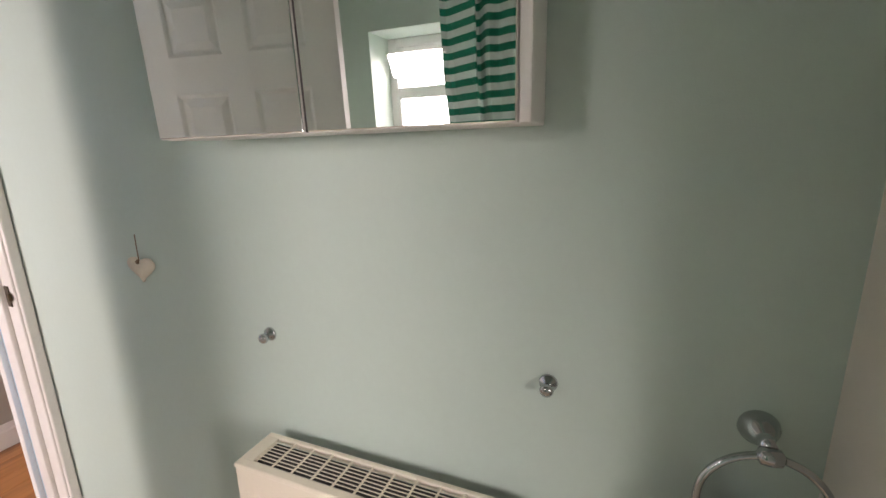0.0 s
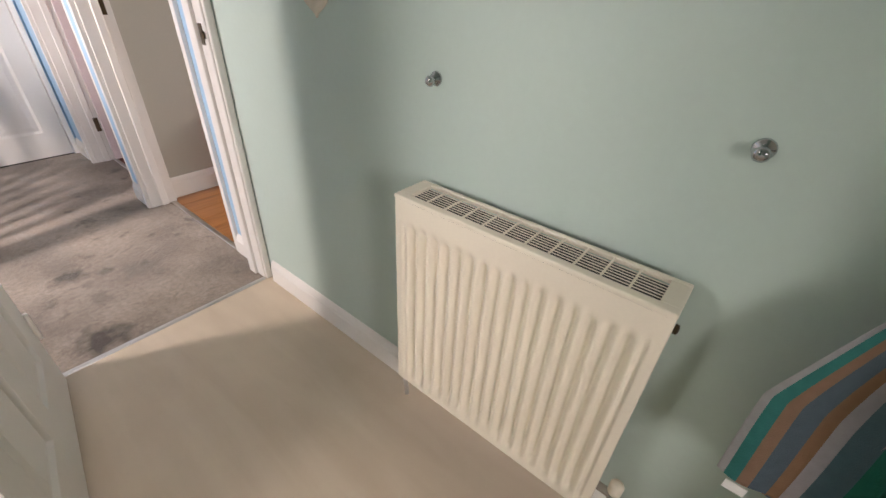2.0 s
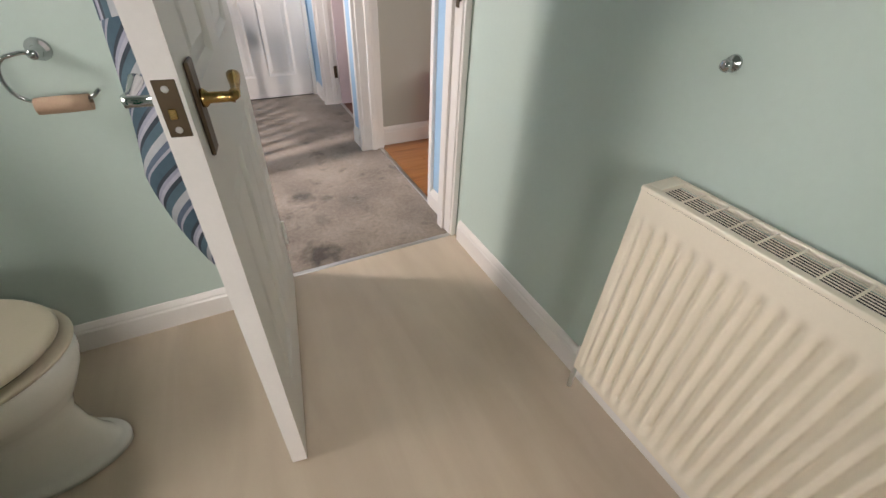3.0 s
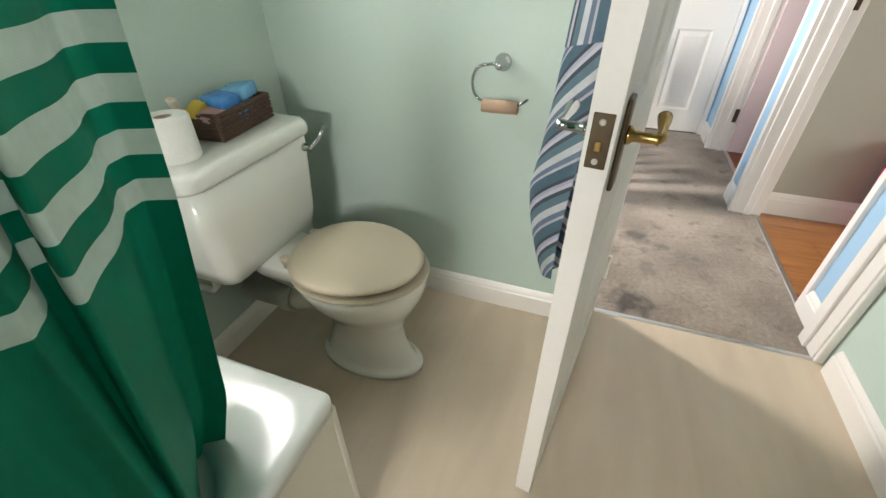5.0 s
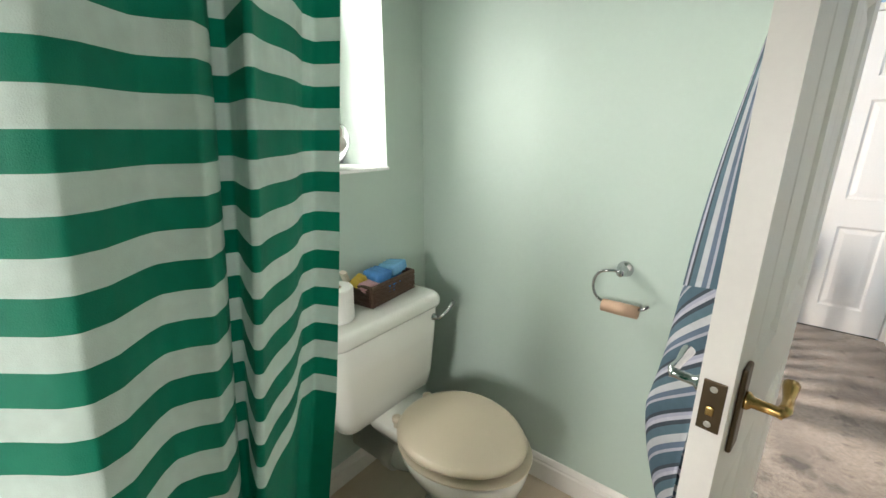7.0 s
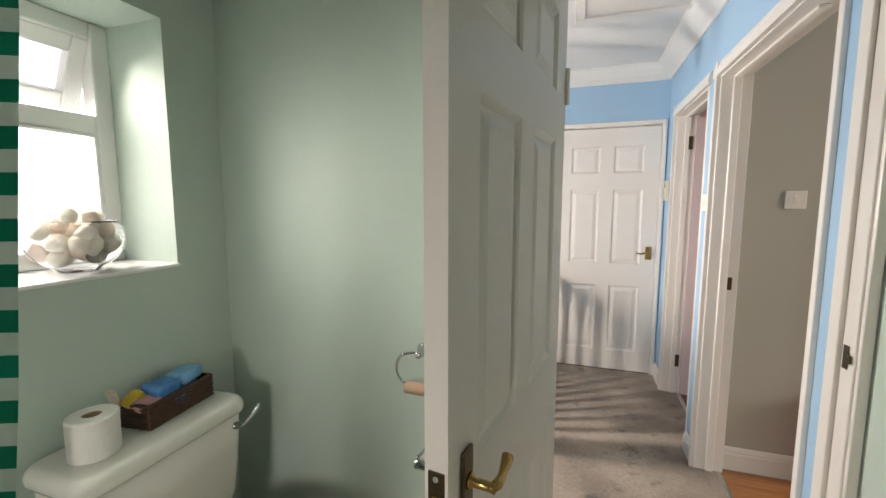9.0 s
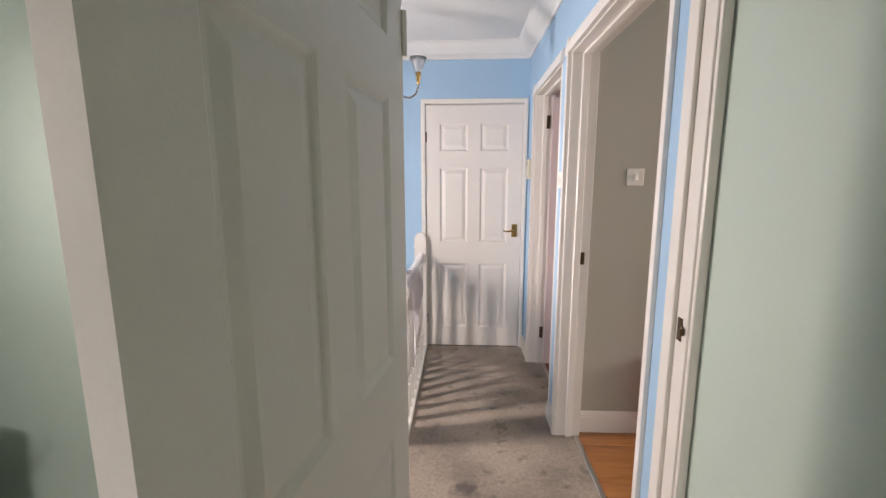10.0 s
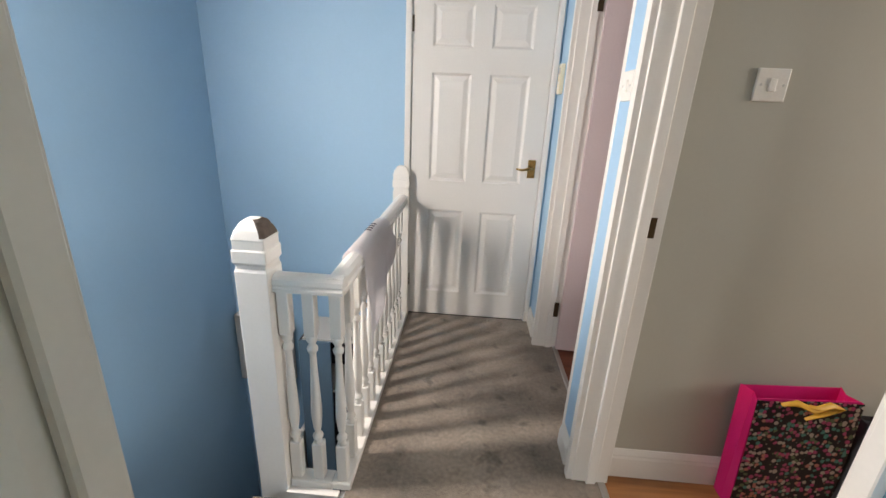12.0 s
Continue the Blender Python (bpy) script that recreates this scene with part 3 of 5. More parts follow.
for nm, a, b, inw in (("trim_cornice_right", (HX, 0.05, H - 0.11), (HX, FY, H - 0.11), (-1, 0, 0)), ("trim_cornice_end", (LX, FY, H - 0.11), (HX - 0.02, FY, H - 0.11), (0, -1, 0)), ("trim_cornice_stair", (LX, 0.05, H - 0.11), (LX, FY - 0.02, H - 0.11), (1, 0, 0))):
    tagged(link(nm, sweep(COVE, a, b, inw), CEIL), "white plaster coving between wall and ceiling", "coving", kind="structure")
skirting("baseboard_hall_right", (HX, O2B + 0.1, 0), (HX, FY, 0), (-1, 0, 0), "white gloss skirting board by the far doorway")
skirting("baseboard_hall_strip", (NX, 0.107, 0), (NX, O1A - 0.028, 0), (-1, 0, 0), "white gloss skirting board beside the bathroom door")
skirting("baseboard_hall_middle", (HX, O1B + 0.072, 0), (HX, O2A - 0.03, 0), (-1, 0, 0), "white gloss skirting board between the two doorways")


def stair_window():
    w = thing("window_2", pose(LX - 0.06, (SY0 + SY1) / 2, SZ0), "white plastic window above the stairs", "window", kind="structure")
    half, hi, f = (SY1 - SY0) / 2, SZ1 - SZ0, 0.05
    bm = bmesh.new()
    for lo, hh in (((-0.03, -half, 0), (0.03, -half + f, hi)), ((-0.03, half - f, 0), (0.03, half, hi)), ((-0.029, -half + f, 0), (0.029, half - f, f)), ((-0.029, -half + f, hi - f), (0.029, half - f, hi))):
        add_box(bm, lo, hh, 0.005)
    part("window_frame", bm, PVC, w)
    p = part("pane", box((-0.004, -half + f - 0.01, f - 0.01), (0.004, half - f + 0.01, hi - f + 0.01)), GLASS, w)
    p.visible_shadow = False


stair_window()


# ---------------------------------------------------------------- doorways
def doorway(name, lining, stops, arches, label):
    d = thing(name, Matrix(), label, "door frame", kind="structure")
    for lo, hi in lining:
        part("lining", box(lo, hi, 0.002, 1), GLOSS, d)
    for lo, hi in stops:
        part("stop", box(lo, hi, 0.003, 1), GLOSS, d)
    for a, b, out, up in arches:
        part("architrave", sweep(ARCH, a, b, out, up), GLOSS, d)
    return d


def side_doorway(name, a, b, label, xn):
    x0, x1 = HX - 0.001, HX + 0.131
    return doorway(name, [((xn, a - 0.03, 0), (x1, a, OH)), ((x0, b, 0), (x1, b + 0.03, OH)), ((x0, a - 0.03, OH), (x1, b + 0.03, OH + 0.03))],
                   [((x1 - 0.03, a, 0), (x1 - 0.001, a + 0.012, OH)), ((x0 + 0.05, b - 0.012, 0), (x0 + 0.085, b, OH)), ((x0 + 0.05, a + 0.012, OH - 0.012), (x0 + 0.085, b - 0.012, OH))],
                   [((x0, a - 0.006, 0), (x0, a - 0.006, OH + 0.072), (-1, 0, 0), (0, -1, 0)), ((x0, b + 0.006, 0), (x0, b + 0.006, OH + 0.072), (-1, 0, 0), (0, 1, 0)),
                    ((x0 - 0.0006, a - 0.07, OH + 0.006), (x0 - 0.0006, b + 0.07, OH + 0.006), (-1, 0, 0), (0, 0, 1))], label)


fr1 = side_doorway("door_frame_1", O1A, O1B, "white gloss frame of the doorway into the grey room", NX - 0.017)
fr2 = side_doorway("door_frame_2", O2A, O2B, "white gloss frame of the doorway with the mauve door", HX - 0.001)
bpy.data.objects.remove([o for o in fr1.children if o.name.startswith("architrave")][0])
bpy.data.objects.remove([o for o in fr2.children if o.name.startswith("architrave")][0])
BX0, BX1, BH = -0.813, -0.031, 2.0
frb = doorway("door_frame_3", [((BX0 - 0.027, -0.092, 0), (BX0, 0.052, BH)), ((BX1, -0.002, 0), (NX + 0.02, 0.055, BH)), ((BX1 - 0.012, 0.055, 0), (NX - 0.002, 0.104, BH)), ((BX0 - 0.027, -0.092, BH), (BX1 + 0.028, 0.052, BH + 0.03))],
              [((BX0, 0.006, 0), (BX0 + 0.012, 0.04, BH))],
              [((BX0 - 0.006, -0.0905, 0), (BX0 - 0.006, -0.0905, BH + 0.07), (0, -1, 0), (-1, 0, 0))],
              "white gloss frame of the bathroom doorway")
part("architrave", box((BX1 + 0.004, -0.018, 0), (-0.001, -0.0025, BH + 0.05), 0.004), GLOSS, frb)
doorway("door_frame_4", [((FX0 + 0.02, FY - 0.012, 0), (FX0 + 0.036, FY + 0.1, 2.0)), ((FX1 - 0.026, FY - 0.012, 0), (FX1 - 0.01, FY + 0.1, 2.0)), ((FX0 + 0.02, FY - 0.012, 2.0), (FX1 - 0.01, FY + 0.1, 2.03))], [],
        [], "white gloss frame of the closed door at the end of the landing")
fr4 = bpy.data.objects["door_frame_4"]
part("architrave", box((FX0, FY - 0.018, 0), (FX0 + 0.034, FY - 0.0005, 2.038), 0.004), GLOSS, fr4)
part("architrave", box((FX1 - 0.024, FY - 0.018, 0), (FX1 + 0.006, FY - 0.0005, 2.038), 0.004), GLOSS, fr4)
part("architrave", box((FX0 + 0.034, FY - 0.0178, 2.004), (FX1 - 0.024, FY - 0.0005, 2.038), 0.004), GLOSS, fr4)


def strike(parent, m):
    part("strike_plate", add_box(box((-0.0015, -0.011, -0.032), (0.0015, 0.011, 0.032), 0.001), (-0.004, -0.016, -0.014), (0.0, -0.009, 0.014), 0.001), OLDBRASS, parent, "tarnished brass strike plate").matrix_local = m
    part("keep_lip", box((-0.010, -0.026, -0.011), (0.0, -0.014, 0.011), 0.003), OLDBRASS, parent).matrix_local = m


strike(frb, pose(BX1 - 0.0016, 0.032, 0.99))
strike(fr1, pose(HX + 0.095, O1B - 0.0016, 1.0, 0, 0, -90))


def leaf_mesh(w, h, t, rails=(0.165, 0.715, 0.895, 1.50, 1.63, 1.845)):
    """A moulded six-panel leaf: local x across from 0 to w, y through from 0 to t, z up."""
    bm = bmesh.new()
    xs = [0, 0.11, 0.11 + (w - 0.32) / 2, 0.21 + (w - 0.32) / 2, w - 0.11, w]
    zs = [0, *rails, h]
    for side in (0, 1):
        y0, s = (0.0, 1.0) if side == 0 else (t, -1.0)
        for i in range(5):
            for j in range(7):
                x0, x1, z0, z1 = xs[i], xs[i + 1], zs[j], zs[j + 1]
                if i in (1, 3) and j in (1, 3, 5):
                    rings = []
                    for inset, deep in ((0.0, 0.0), (0.006, 0.004), (0.013, 0.0095), (0.02, 0.0095), (0.045, 0.003)):
                        rings.append([bm.verts.new((x, y0 + s * deep, z)) for x, z in ((x0 + inset, z0 + inset), (x1 - inset, z0 + inset), (x1 - inset, z1 - inset), (x0 + inset, z1 - inset))])
                    for a, b in zip(rings, rings[1:]):
                        for k in range(4):
                            bm.faces.new((a[k], a[(k + 1) % 4], b[(k + 1) % 4], b[k]))
                    bm.faces.new(rings[-1])
                else:
                    bm.faces.new([bm.verts.new(p) for p in ((x0, y0, z0), (x1, y0, z0), (x1, y0, z1), (x0, y0, z1))])
    for a, b in (((0, 0), (0, h)), ((w, 0), (w, h))):
        bm.faces.new([bm.verts.new(p) for p in ((a[0], 0, 0), (a[0], t, 0), (b[0], t, h), (b[0], 0, h))])
    for z in (0, h):
        bm.faces.new([bm.verts.new(p) for p in ((0, 0, z), (w, 0, z), (w, t, z), (0, t, z))])
    bmesh.ops.remove_doubles(bm, verts=bm.verts[:], dist=0.0002)
    return bm


def lever_handle(parent, m, metal, plate_metal, label, toward=-1, length=0.07):
    """A lever on a long back plate; local y points out of the door face, the lever runs along x."""
    pl = part("handle_plate", box((-0.019, 0.0, -0.085), (0.019, 0.007, 0.048), 0.003), plate_metal, parent, label)
    pl.matrix_local = m
    bm = lathe([(0.013, 0.0), (0.013, 0.006), (0.008, 0.011), (0.0075, 0.038), (0.009, 0.044)], pose(0, 0.006, -0.004, -90, 0, 0), 14)
    s = toward
    add_tube(bm, [(0, 0.046, -0.004), (s * 0.012, 0.050, -0.004), (s * 0.03, 0.050, -0.004), (s * length * 0.62, 0.049, -0.001), (s * length * 0.85, 0.048, 0.003), (s * length, 0.047, 0.007), (s * length * 1.03, 0.047, 0.008)], [0.0075, 0.0085, 0.0068, 0.0072, 0.0095, 0.0105, 0.008], 10, flat=1.0)
    lv = part("lever", bm, metal, pl, smooth=True)
    return pl


def hinge(parent, m, metal=None):
    bm = box((-0.0015, -0.016, -0.05), (0.0015, 0.016, 0.05), 0.0008)
    add_tube(bm, [(0.003, 0.018, -0.05), (0.003, 0.018, 0.05)], 0.006, 8)
    part("hinge", bm, metal or GLOSS, parent, "painted butt hinge").matrix_local = m


def bathroom_door():
    hx, hy = -0.8066, -0.034
    ang = math.degrees(math.atan2(-0.778, -0.116))
    d = thing("bathroom_door", pose(hx, hy, 0.008, 0, 0, ang), "open white six-panel bathroom door with lever handles", "door", kind="structure")
    w, t = 0.758, 0.038
    part("leaf", leaf_mesh(w, 1.975, t, (0.185, 0.775, 0.962, 1.558, 1.682, 1.88)), DOORPAINT, d)
    lx = w
    bm = box((lx - 0.001, 0.006, 0.928), (lx + 0.0022, t - 0.005, 1.002), 0.001)
    part("latch_plate", bm, OLDBRASS, d, "tarnished brass latch plate")
    part("latch_bolt", box((lx + 0.002, 0.014, 0.953), (lx + 0.007, t - 0.014, 0.967), 0.003), BRASS, d)
    bm = lathe([(0.0045, 0), (0.0045, 0.0012), (0.003, 0.002)], pose(lx + 0.002, t / 2, 0.991, 0, 90, 0), 10)
    add_lathe(bm, [(0.0045, 0), (0.0045, 0.0012), (0.003, 0.002)], pose(lx + 0.002, t / 2, 0.938, 0, 90, 0), 10)
    part("latch_screw", bm, STEEL, d)
    lever_handle(d, pose(lx - 0.06, t, 0.963), BRASS, OLDBRASS, "brass lever handle on a tarnished plate")
    lever_handle(d, pose(lx - 0.06, 0, 0.963, 0, 0, 180), CHROME, CHROME, "chrome lever handle and plate", toward=1)
    for z in (0.24, 1.72):
        hinge(d, pose(0.0, t - 0.012, z))
    part("coat_hook", tube([(0.33, 0.0, 1.70), (0.33, -0.03, 1.69), (0.33, -0.045, 1.70), (0.33, -0.05, 1.72)], 0.006, 8), CHROME, d, "chrome coat hook")
    return d


door_b = bathroom_door()


def far_door():
    d = thing("landing_door", pose(FX0 + 0.039, FY - 0.004, 0.008), "closed white six-panel door at the end of the landing", "door", kind="structure")
    w = FX1 - FX0 - 0.068
    part("leaf", leaf_mesh(w, 1.985, 0.038), DOORPAINT, d)
    pl = part("handle_plate", box((-0.022, -0.006, -0.05), (0.022, 0.0, 0.055), 0.003), BRASS, d, "brass lever handle on a short plate")
    pl.matrix_local = pose(w - 0.05, 0, 0.99)
    part("lever", tube([(0, -0.004, 0.01), (0, -0.05, 0.01), (-0.02, -0.054, 0.01), (-0.06, -0.053, 0.0), (-0.095, -0.05, 0.006)], [0.009, 0.008, 0.009, 0.007, 0.005], 10), BRASS, pl, smooth=True)
    for z in (0.24, 1.74):
        part("hinge", tube([(0, -0.004, z - 0.04), (0, -0.004, z + 0.04)], 0.006, 8), OLDBRASS, d)
    return d


far_door()


def mauve_door():
    d = thing("bedroom_door", pose(HX + 0.10, O2B - 0.006, 0.012, 0, 0, -4), "open mauve-shaded panelled door folded into the room", "door", kind="structure")
    part("leaf", leaf_mesh(0.67, 1.965, 0.036), PINKDOOR, d).matrix_local = pose(0.01, -0.036, 0)
    for z in (0.24, 1.80):
        part("hinge", box((-0.026, -0.010, z - 0.045), (0.0, -0.0075, z + 0.045), 0.001), OLDBRASS, d, "tarnished brass butt hinge")
    return d


mauve_door()


# ---------------------------------------------------------------- rooms beside the hall
RX = HX + 0.13
wall("wall_grey_room", [((RX, 1.105, 0), (3.2, 1.2, H)), ((3.1, -2.0, 0), (3.2, 1.105, 0.9)), ((3.1, -2.0, 2.1), (3.2, 1.105, H)), ((3.1, -2.0, 0.9), (3.2, -0.45, 2.1)), ((3.1, 0.85, 0.9), (3.2, 1.105, 2.1)), ((0.1, -2.1, 0), (3.2, -2.0, H)), ((0.101, -2.0, 0), (0.12, 0.03, H))], GREY,
     "warm grey painted wall of the side room")
wall("wall_back_room", [((RX, 1.2, 0), (0.04, 1.26, H)), ((0.04, 1.202, 0), (3.2, 1.215, H)), ((3.1, 1.215, 0), (3.2, 3.3, 0.9)), ((3.1, 1.215, 2.1), (3.2, 3.3, H)), ((3.1, 1.215, 0.9), (3.2, 1.7, 2.1)), ((3.1, 2.9, 0.9), (3.2, 3.3, 2.1)), ((0.1, 3.3, 0), (3.2, 3.4, H)), ((0.09, 2.44, 0), (0.1, 3.3, H))], PINKDOOR,
     "mauve wall of the back room")
slab("ceiling_grey_room", (RX, -2.1, H), (3.2, 1.2, H + 0.08), CEIL, "white ceiling of the grey room", "ceiling")
slab("ceiling_back_room", (RX, 1.2, H), (3.2, 3.4, H + 0.08), CEIL, "white ceiling of the back room", "ceiling")
slab("floor_back_room", (0.0, 1.2, -0.06), (3.2, 3.4, -0.003), REDOAK, "dark reddish laminate floor of the back room", "floor")
skirting("baseboard_grey_room", (RX, 1.105, 0), (3.1, 1.105, 0), (0, -1, 0), "white gloss skirting board along the grey wall", high=1.15)
for nm, a, b in (("trim_carpet_strip", O1A, O1B), ("trim_carpet_strip_far", O2A, O2B)):
    tagged(link(nm, sweep([(0, 0), (0.026, 0), (0.022, 0.004), (0.004, 0.004)], (-0.002, a, 0.0), (-0.002, b, 0.0), (1, 0, 0)), STEEL), "metal carpet strip in the doorway", "threshold strip", kind="structure")
tagged(link("trim_threshold", sweep([(0, 0), (0.022, 0), (0.018, 0.005), (0.004, 0.005)], (BX0, -0.012, 0.0), (BX1, -0.012, 0.0), (0, 1, 0)), STEEL), "worn metal strip between carpet and vinyl", "threshold strip", kind="structure")


# ---------------------------------------------------------------- bathroom things
def loft(sections, cap=True):
    """Skins closed rings of equal length, given as lists of points."""
    bm = bmesh.new()
    rings = [[bm.verts.new(p) for p in s] for s in sections]
    n = len(rings[0])
    for a, b in zip(rings, rings[1:]):
        for i in range(n):
            bm.faces.new((a[i], a[(i + 1) % n], b[(i + 1) % n], b[i]))
    if cap:
        bm.faces.new(rings[0][::-1])
        bm.faces.new(rings[-1])
    return bm


def egg(xc, hx, hy, z, n=48, taper=0.14, yc=0.0):
    return [(xc + hx * math.cos(a), yc + hy * math.sin(a) * (1 - taper * math.cos(a)), z) for a in (2 * math.pi * i / n for i in range(n))]


def rrect(cx, cy, hx, hy, z, r, n=8):
    """A rectangle with rounded corners."""
    pts = []
    for sx, sy, a0 in ((1, 1, 0), (-1, 1, 90), (-1, -1, 180), (1, -1, 270)):
        for i in range(n + 1):
            a = radians(a0 + 90 * i / n)
            pts.append((cx + sx * (hx - r) + r * math.cos(a), cy + sy * (hy - r) + r * math.sin(a), z))
    return pts


def radiator():
    d = thing("radiator", pose(-0.035, -1.535, 0.0), "cream steel panel radiator with a slotted top grille, on the wall", "radiator")
    W, D, Z0, Z1, N = 0.578, 0.10, 0.195, 0.775, 17

    def front(u, v):
        y, z = u * W, Z0 + (Z1 - Z0) * v
        e = min(1.0, max(0.0, (z - Z0 - 0.02) / 0.03)) * min(1.0, max(0.0, (Z1 - 0.055 - z) / 0.02))
        m = min(1.0, max(0.0, (u - 0.03) / 0.02)) * min(1.0, max(0.0, (0.97 - u) / 0.02))
        k = 0.5 - 0.5 * math.cos(2 * math.pi * N * (u - 0.03) / 0.94)
        return (-D + 0.001 + 0.017 * (1 - k ** 0.85) * e * m, y, z)
    part("front_panel", sheet(front, 238, 40), CREAM, d, "ribbed cream front panel", smooth=True)
    part("back_panel", box((-0.018, 0.004, Z0), (-0.006, W - 0.004, Z1 - 0.02), 0.003), CREAM, d)
    for y0, y1 in ((-0.0015, 0.003), (W - 0.003, W + 0.0015)):
        part("side_panel", box((-D + 0.002, y0, Z0 + 0.012), (-0.004, y1, Z1 + 0.004), 0.0015), CREAM, d)
    # solid block; its near-black colour paints the shade under the grille
    part("cavity_shade", box((-D + 0.006, 0.01, Z1 - 0.05), (-0.013, W - 0.01, Z1 - 0.003)), SHADEFILL, d, "dark block painting the shade inside the radiator")
    bm = bmesh.new()
    x0, x1 = -D - 0.001, 0.0
    add_box(bm, (x0, -0.002, Z1), (x0 + 0.020, W + 0.002, Z1 + 0.011), 0.003)
    add_box(bm, (x1 - 0.012, -0.002, Z1), (x1, W + 0.002, Z1 + 0.011), 0.003)
    add_box(bm, (x0 + 0.019, -0.002, Z1 + 0.0004), (x1 - 0.011, 0.030, Z1 + 0.0106), 0.002)
    add_box(bm, (x0 + 0.019, W - 0.030, Z1 + 0.0004), (x1 - 0.011, W + 0.002, Z1 + 0.0106), 0.002)
    part("top_frame", bm, CREAM, d)
    for i in range(1, 8):
        x = x0 + 0.020 + i * 0.0086
        part("grille_slat", box((x - 0.0009, 0.028, Z1 + 0.0078), (x + 0.0009, W - 0.028, Z1 + 0.009)), CREAM, d)
    for i in range(1, 11):
        y = 0.03 + (W - 0.06) * i / 11
        part("grille_bar", box((x0 + 0.018, y - 0.0018, Z1 + 0.0075), (x1 - 0.011, y + 0.0018, Z1 + 0.0102)), CREAM, d)
    part("bracket", box((-0.006, 0.05, 0.5), (0.036, 0.09, 0.53)), CREAM, d)
    part("bracket", box((-0.006, W - 0.09, 0.5), (0.036, W - 0.05, 0.53)), CREAM, d)
    part("supply_pipe", tube([(-0.04, W - 0.006, 0.215), (-0.04, W + 0.028, 0.215), (-0.036, W + 0.04, 0.205), (-0.022, W + 0.04, 0.0)], 0.0075, 10), GLOSS, d, "white painted pipe to the floor", smooth=True)
    part("bleed_plug", lathe([(0.009, 0), (0.009, 0.006), (0.004, 0.008)], pose(-0.05, -0.002, Z1 - 0.05, 90, 0, 0), 10), OLDBRASS, d, "tarnished bleed plug")
    bm = lathe([(0.010, 0), (0.010, 0.03), (0.014, 0.032), (0.014, 0.05)], pose(-0.04, 0.004, 0.225, 90, 0, 0), 12)
    add_tube(bm, [(-0.04, -0.036, 0.22), (-0.04, -0.036, 0.0)], 0.0075, 10)
    part("valve_body", bm, CHROME, d, "chrome radiator valve", smooth=True)
    part("valve_cap", lathe([(0.011, 0), (0.015, 0.004), (0.0155, 0.03), (0.012, 0.036), (0.004, 0.037)], pose(-0.04, -0.036, 0.236), 16), CREAM, d, "cream valve cap", smooth=True)
    return d


radiator()


def robe_hook():
    d = thing("robe_hook", pose(0.0, -0.952, 1.003), "small round chrome robe hook on the green wall", "hook", "hooks above the radiator")
    part("flange", lathe([(0.0145, 0), (0.0155, 0.002), (0.014, 0.006), (0.008, 0.008), (0.0065, 0.013)], pose(0, 0, 0, 0, -90, 0), 24), CHROME, d, smooth=True)
    part("peg", lathe([(0.006, 0), (0.007, 0.003), (0.010, 0.007), (0.0115, 0.012), (0.009, 0.017), (0.003, 0.019)], pose(-0.011, 0, -0.001, 0, -98, 0), 20), CHROME, d, smooth=True)
    return d


copy_thing(robe_hook(), pose(0.0, -1.54, 1.004))


def heart_ornament():
    d = thing("heart_ornament", pose(-0.004, -0.566, 1.135), "faded cream felt heart hanging on a string", "ornament")
    ring = []
    for i in range(40):
        a = 2 * math.pi * i / 40
        ring.append((0.0030 * 16 * math.sin(a) ** 3, 0.0030 * (13 * math.cos(a) - 5 * math.cos(2 * a) - 2 * math.cos(3 * a) - math.cos(4 * a)) - 0.015))
    part("heart", loft([[(x, y * s * 1.02, z * s * 0.72 - 0.004) for y, z in ring] for x, s in ((0.003, 0.94), (0.0, 1.0), (-0.004, 0.97), (-0.007, 0.8))]), HEARTM, d, smooth=True)
    part("string", tube([(-0.004, 0, 0.0), (-0.003, 0.002, 0.03), (-0.001, 0.004, 0.068)], 0.0012, 6), STRING, d, "thin brown string")
    part("bead", lathe([(0.001, -0.006), (0.005, -0.003), (0.0055, 0.001), (0.001, 0.006)], pose(-0.007, 0, 0.002), 10), STRING, d, "small brown bead")


heart_ornament()


def mirror_cabinet():
    y0, y1, z0, z1 = -1.521, -0.890, 1.409, 2.02
    d = thing("mirror_cabinet", pose(-0.006, (y0 + y1) / 2, z0, 0, -1.8, 1.0), "white wall cabinet with two mirrored doors", "bathroom cabinet")
    h, hi = (y1 - y0) / 2, z1 - z0
    part("body", add_box(box((-0.108, -h, 0.0), (0.0, h, hi), 0.003), (-0.118, -h, 0.0005), (-0.108, -h + 0.015, hi - 0.0005), 0.002), GLOSS, d)
    for a, b in ((-h + 0.017, h - 0.3095), (h - 0.3035, h)):
        dr = part("mirror_door", box((-0.1175, a, 0.001), (-0.1095, b, hi - 0.001), 0.0015), GLOSS, d, "white-backed mirrored door")
        part("mirror", box((-0.1205, a + 0.001, 0.003), (-0.1178, b - 0.001, hi - 0.003), 0.001, 1), MIRROR, dr, "clear mirror glass")
    # near-black strip gives the slit between the doors its shade
    part("door_gap_shade", box((-0.1155, h - 0.3092, 0.002), (-0.1085, h - 0.3038, hi - 0.002)), SHADEFILL, d, "dark strip painting the shade between the doors")


mirror_cabinet()


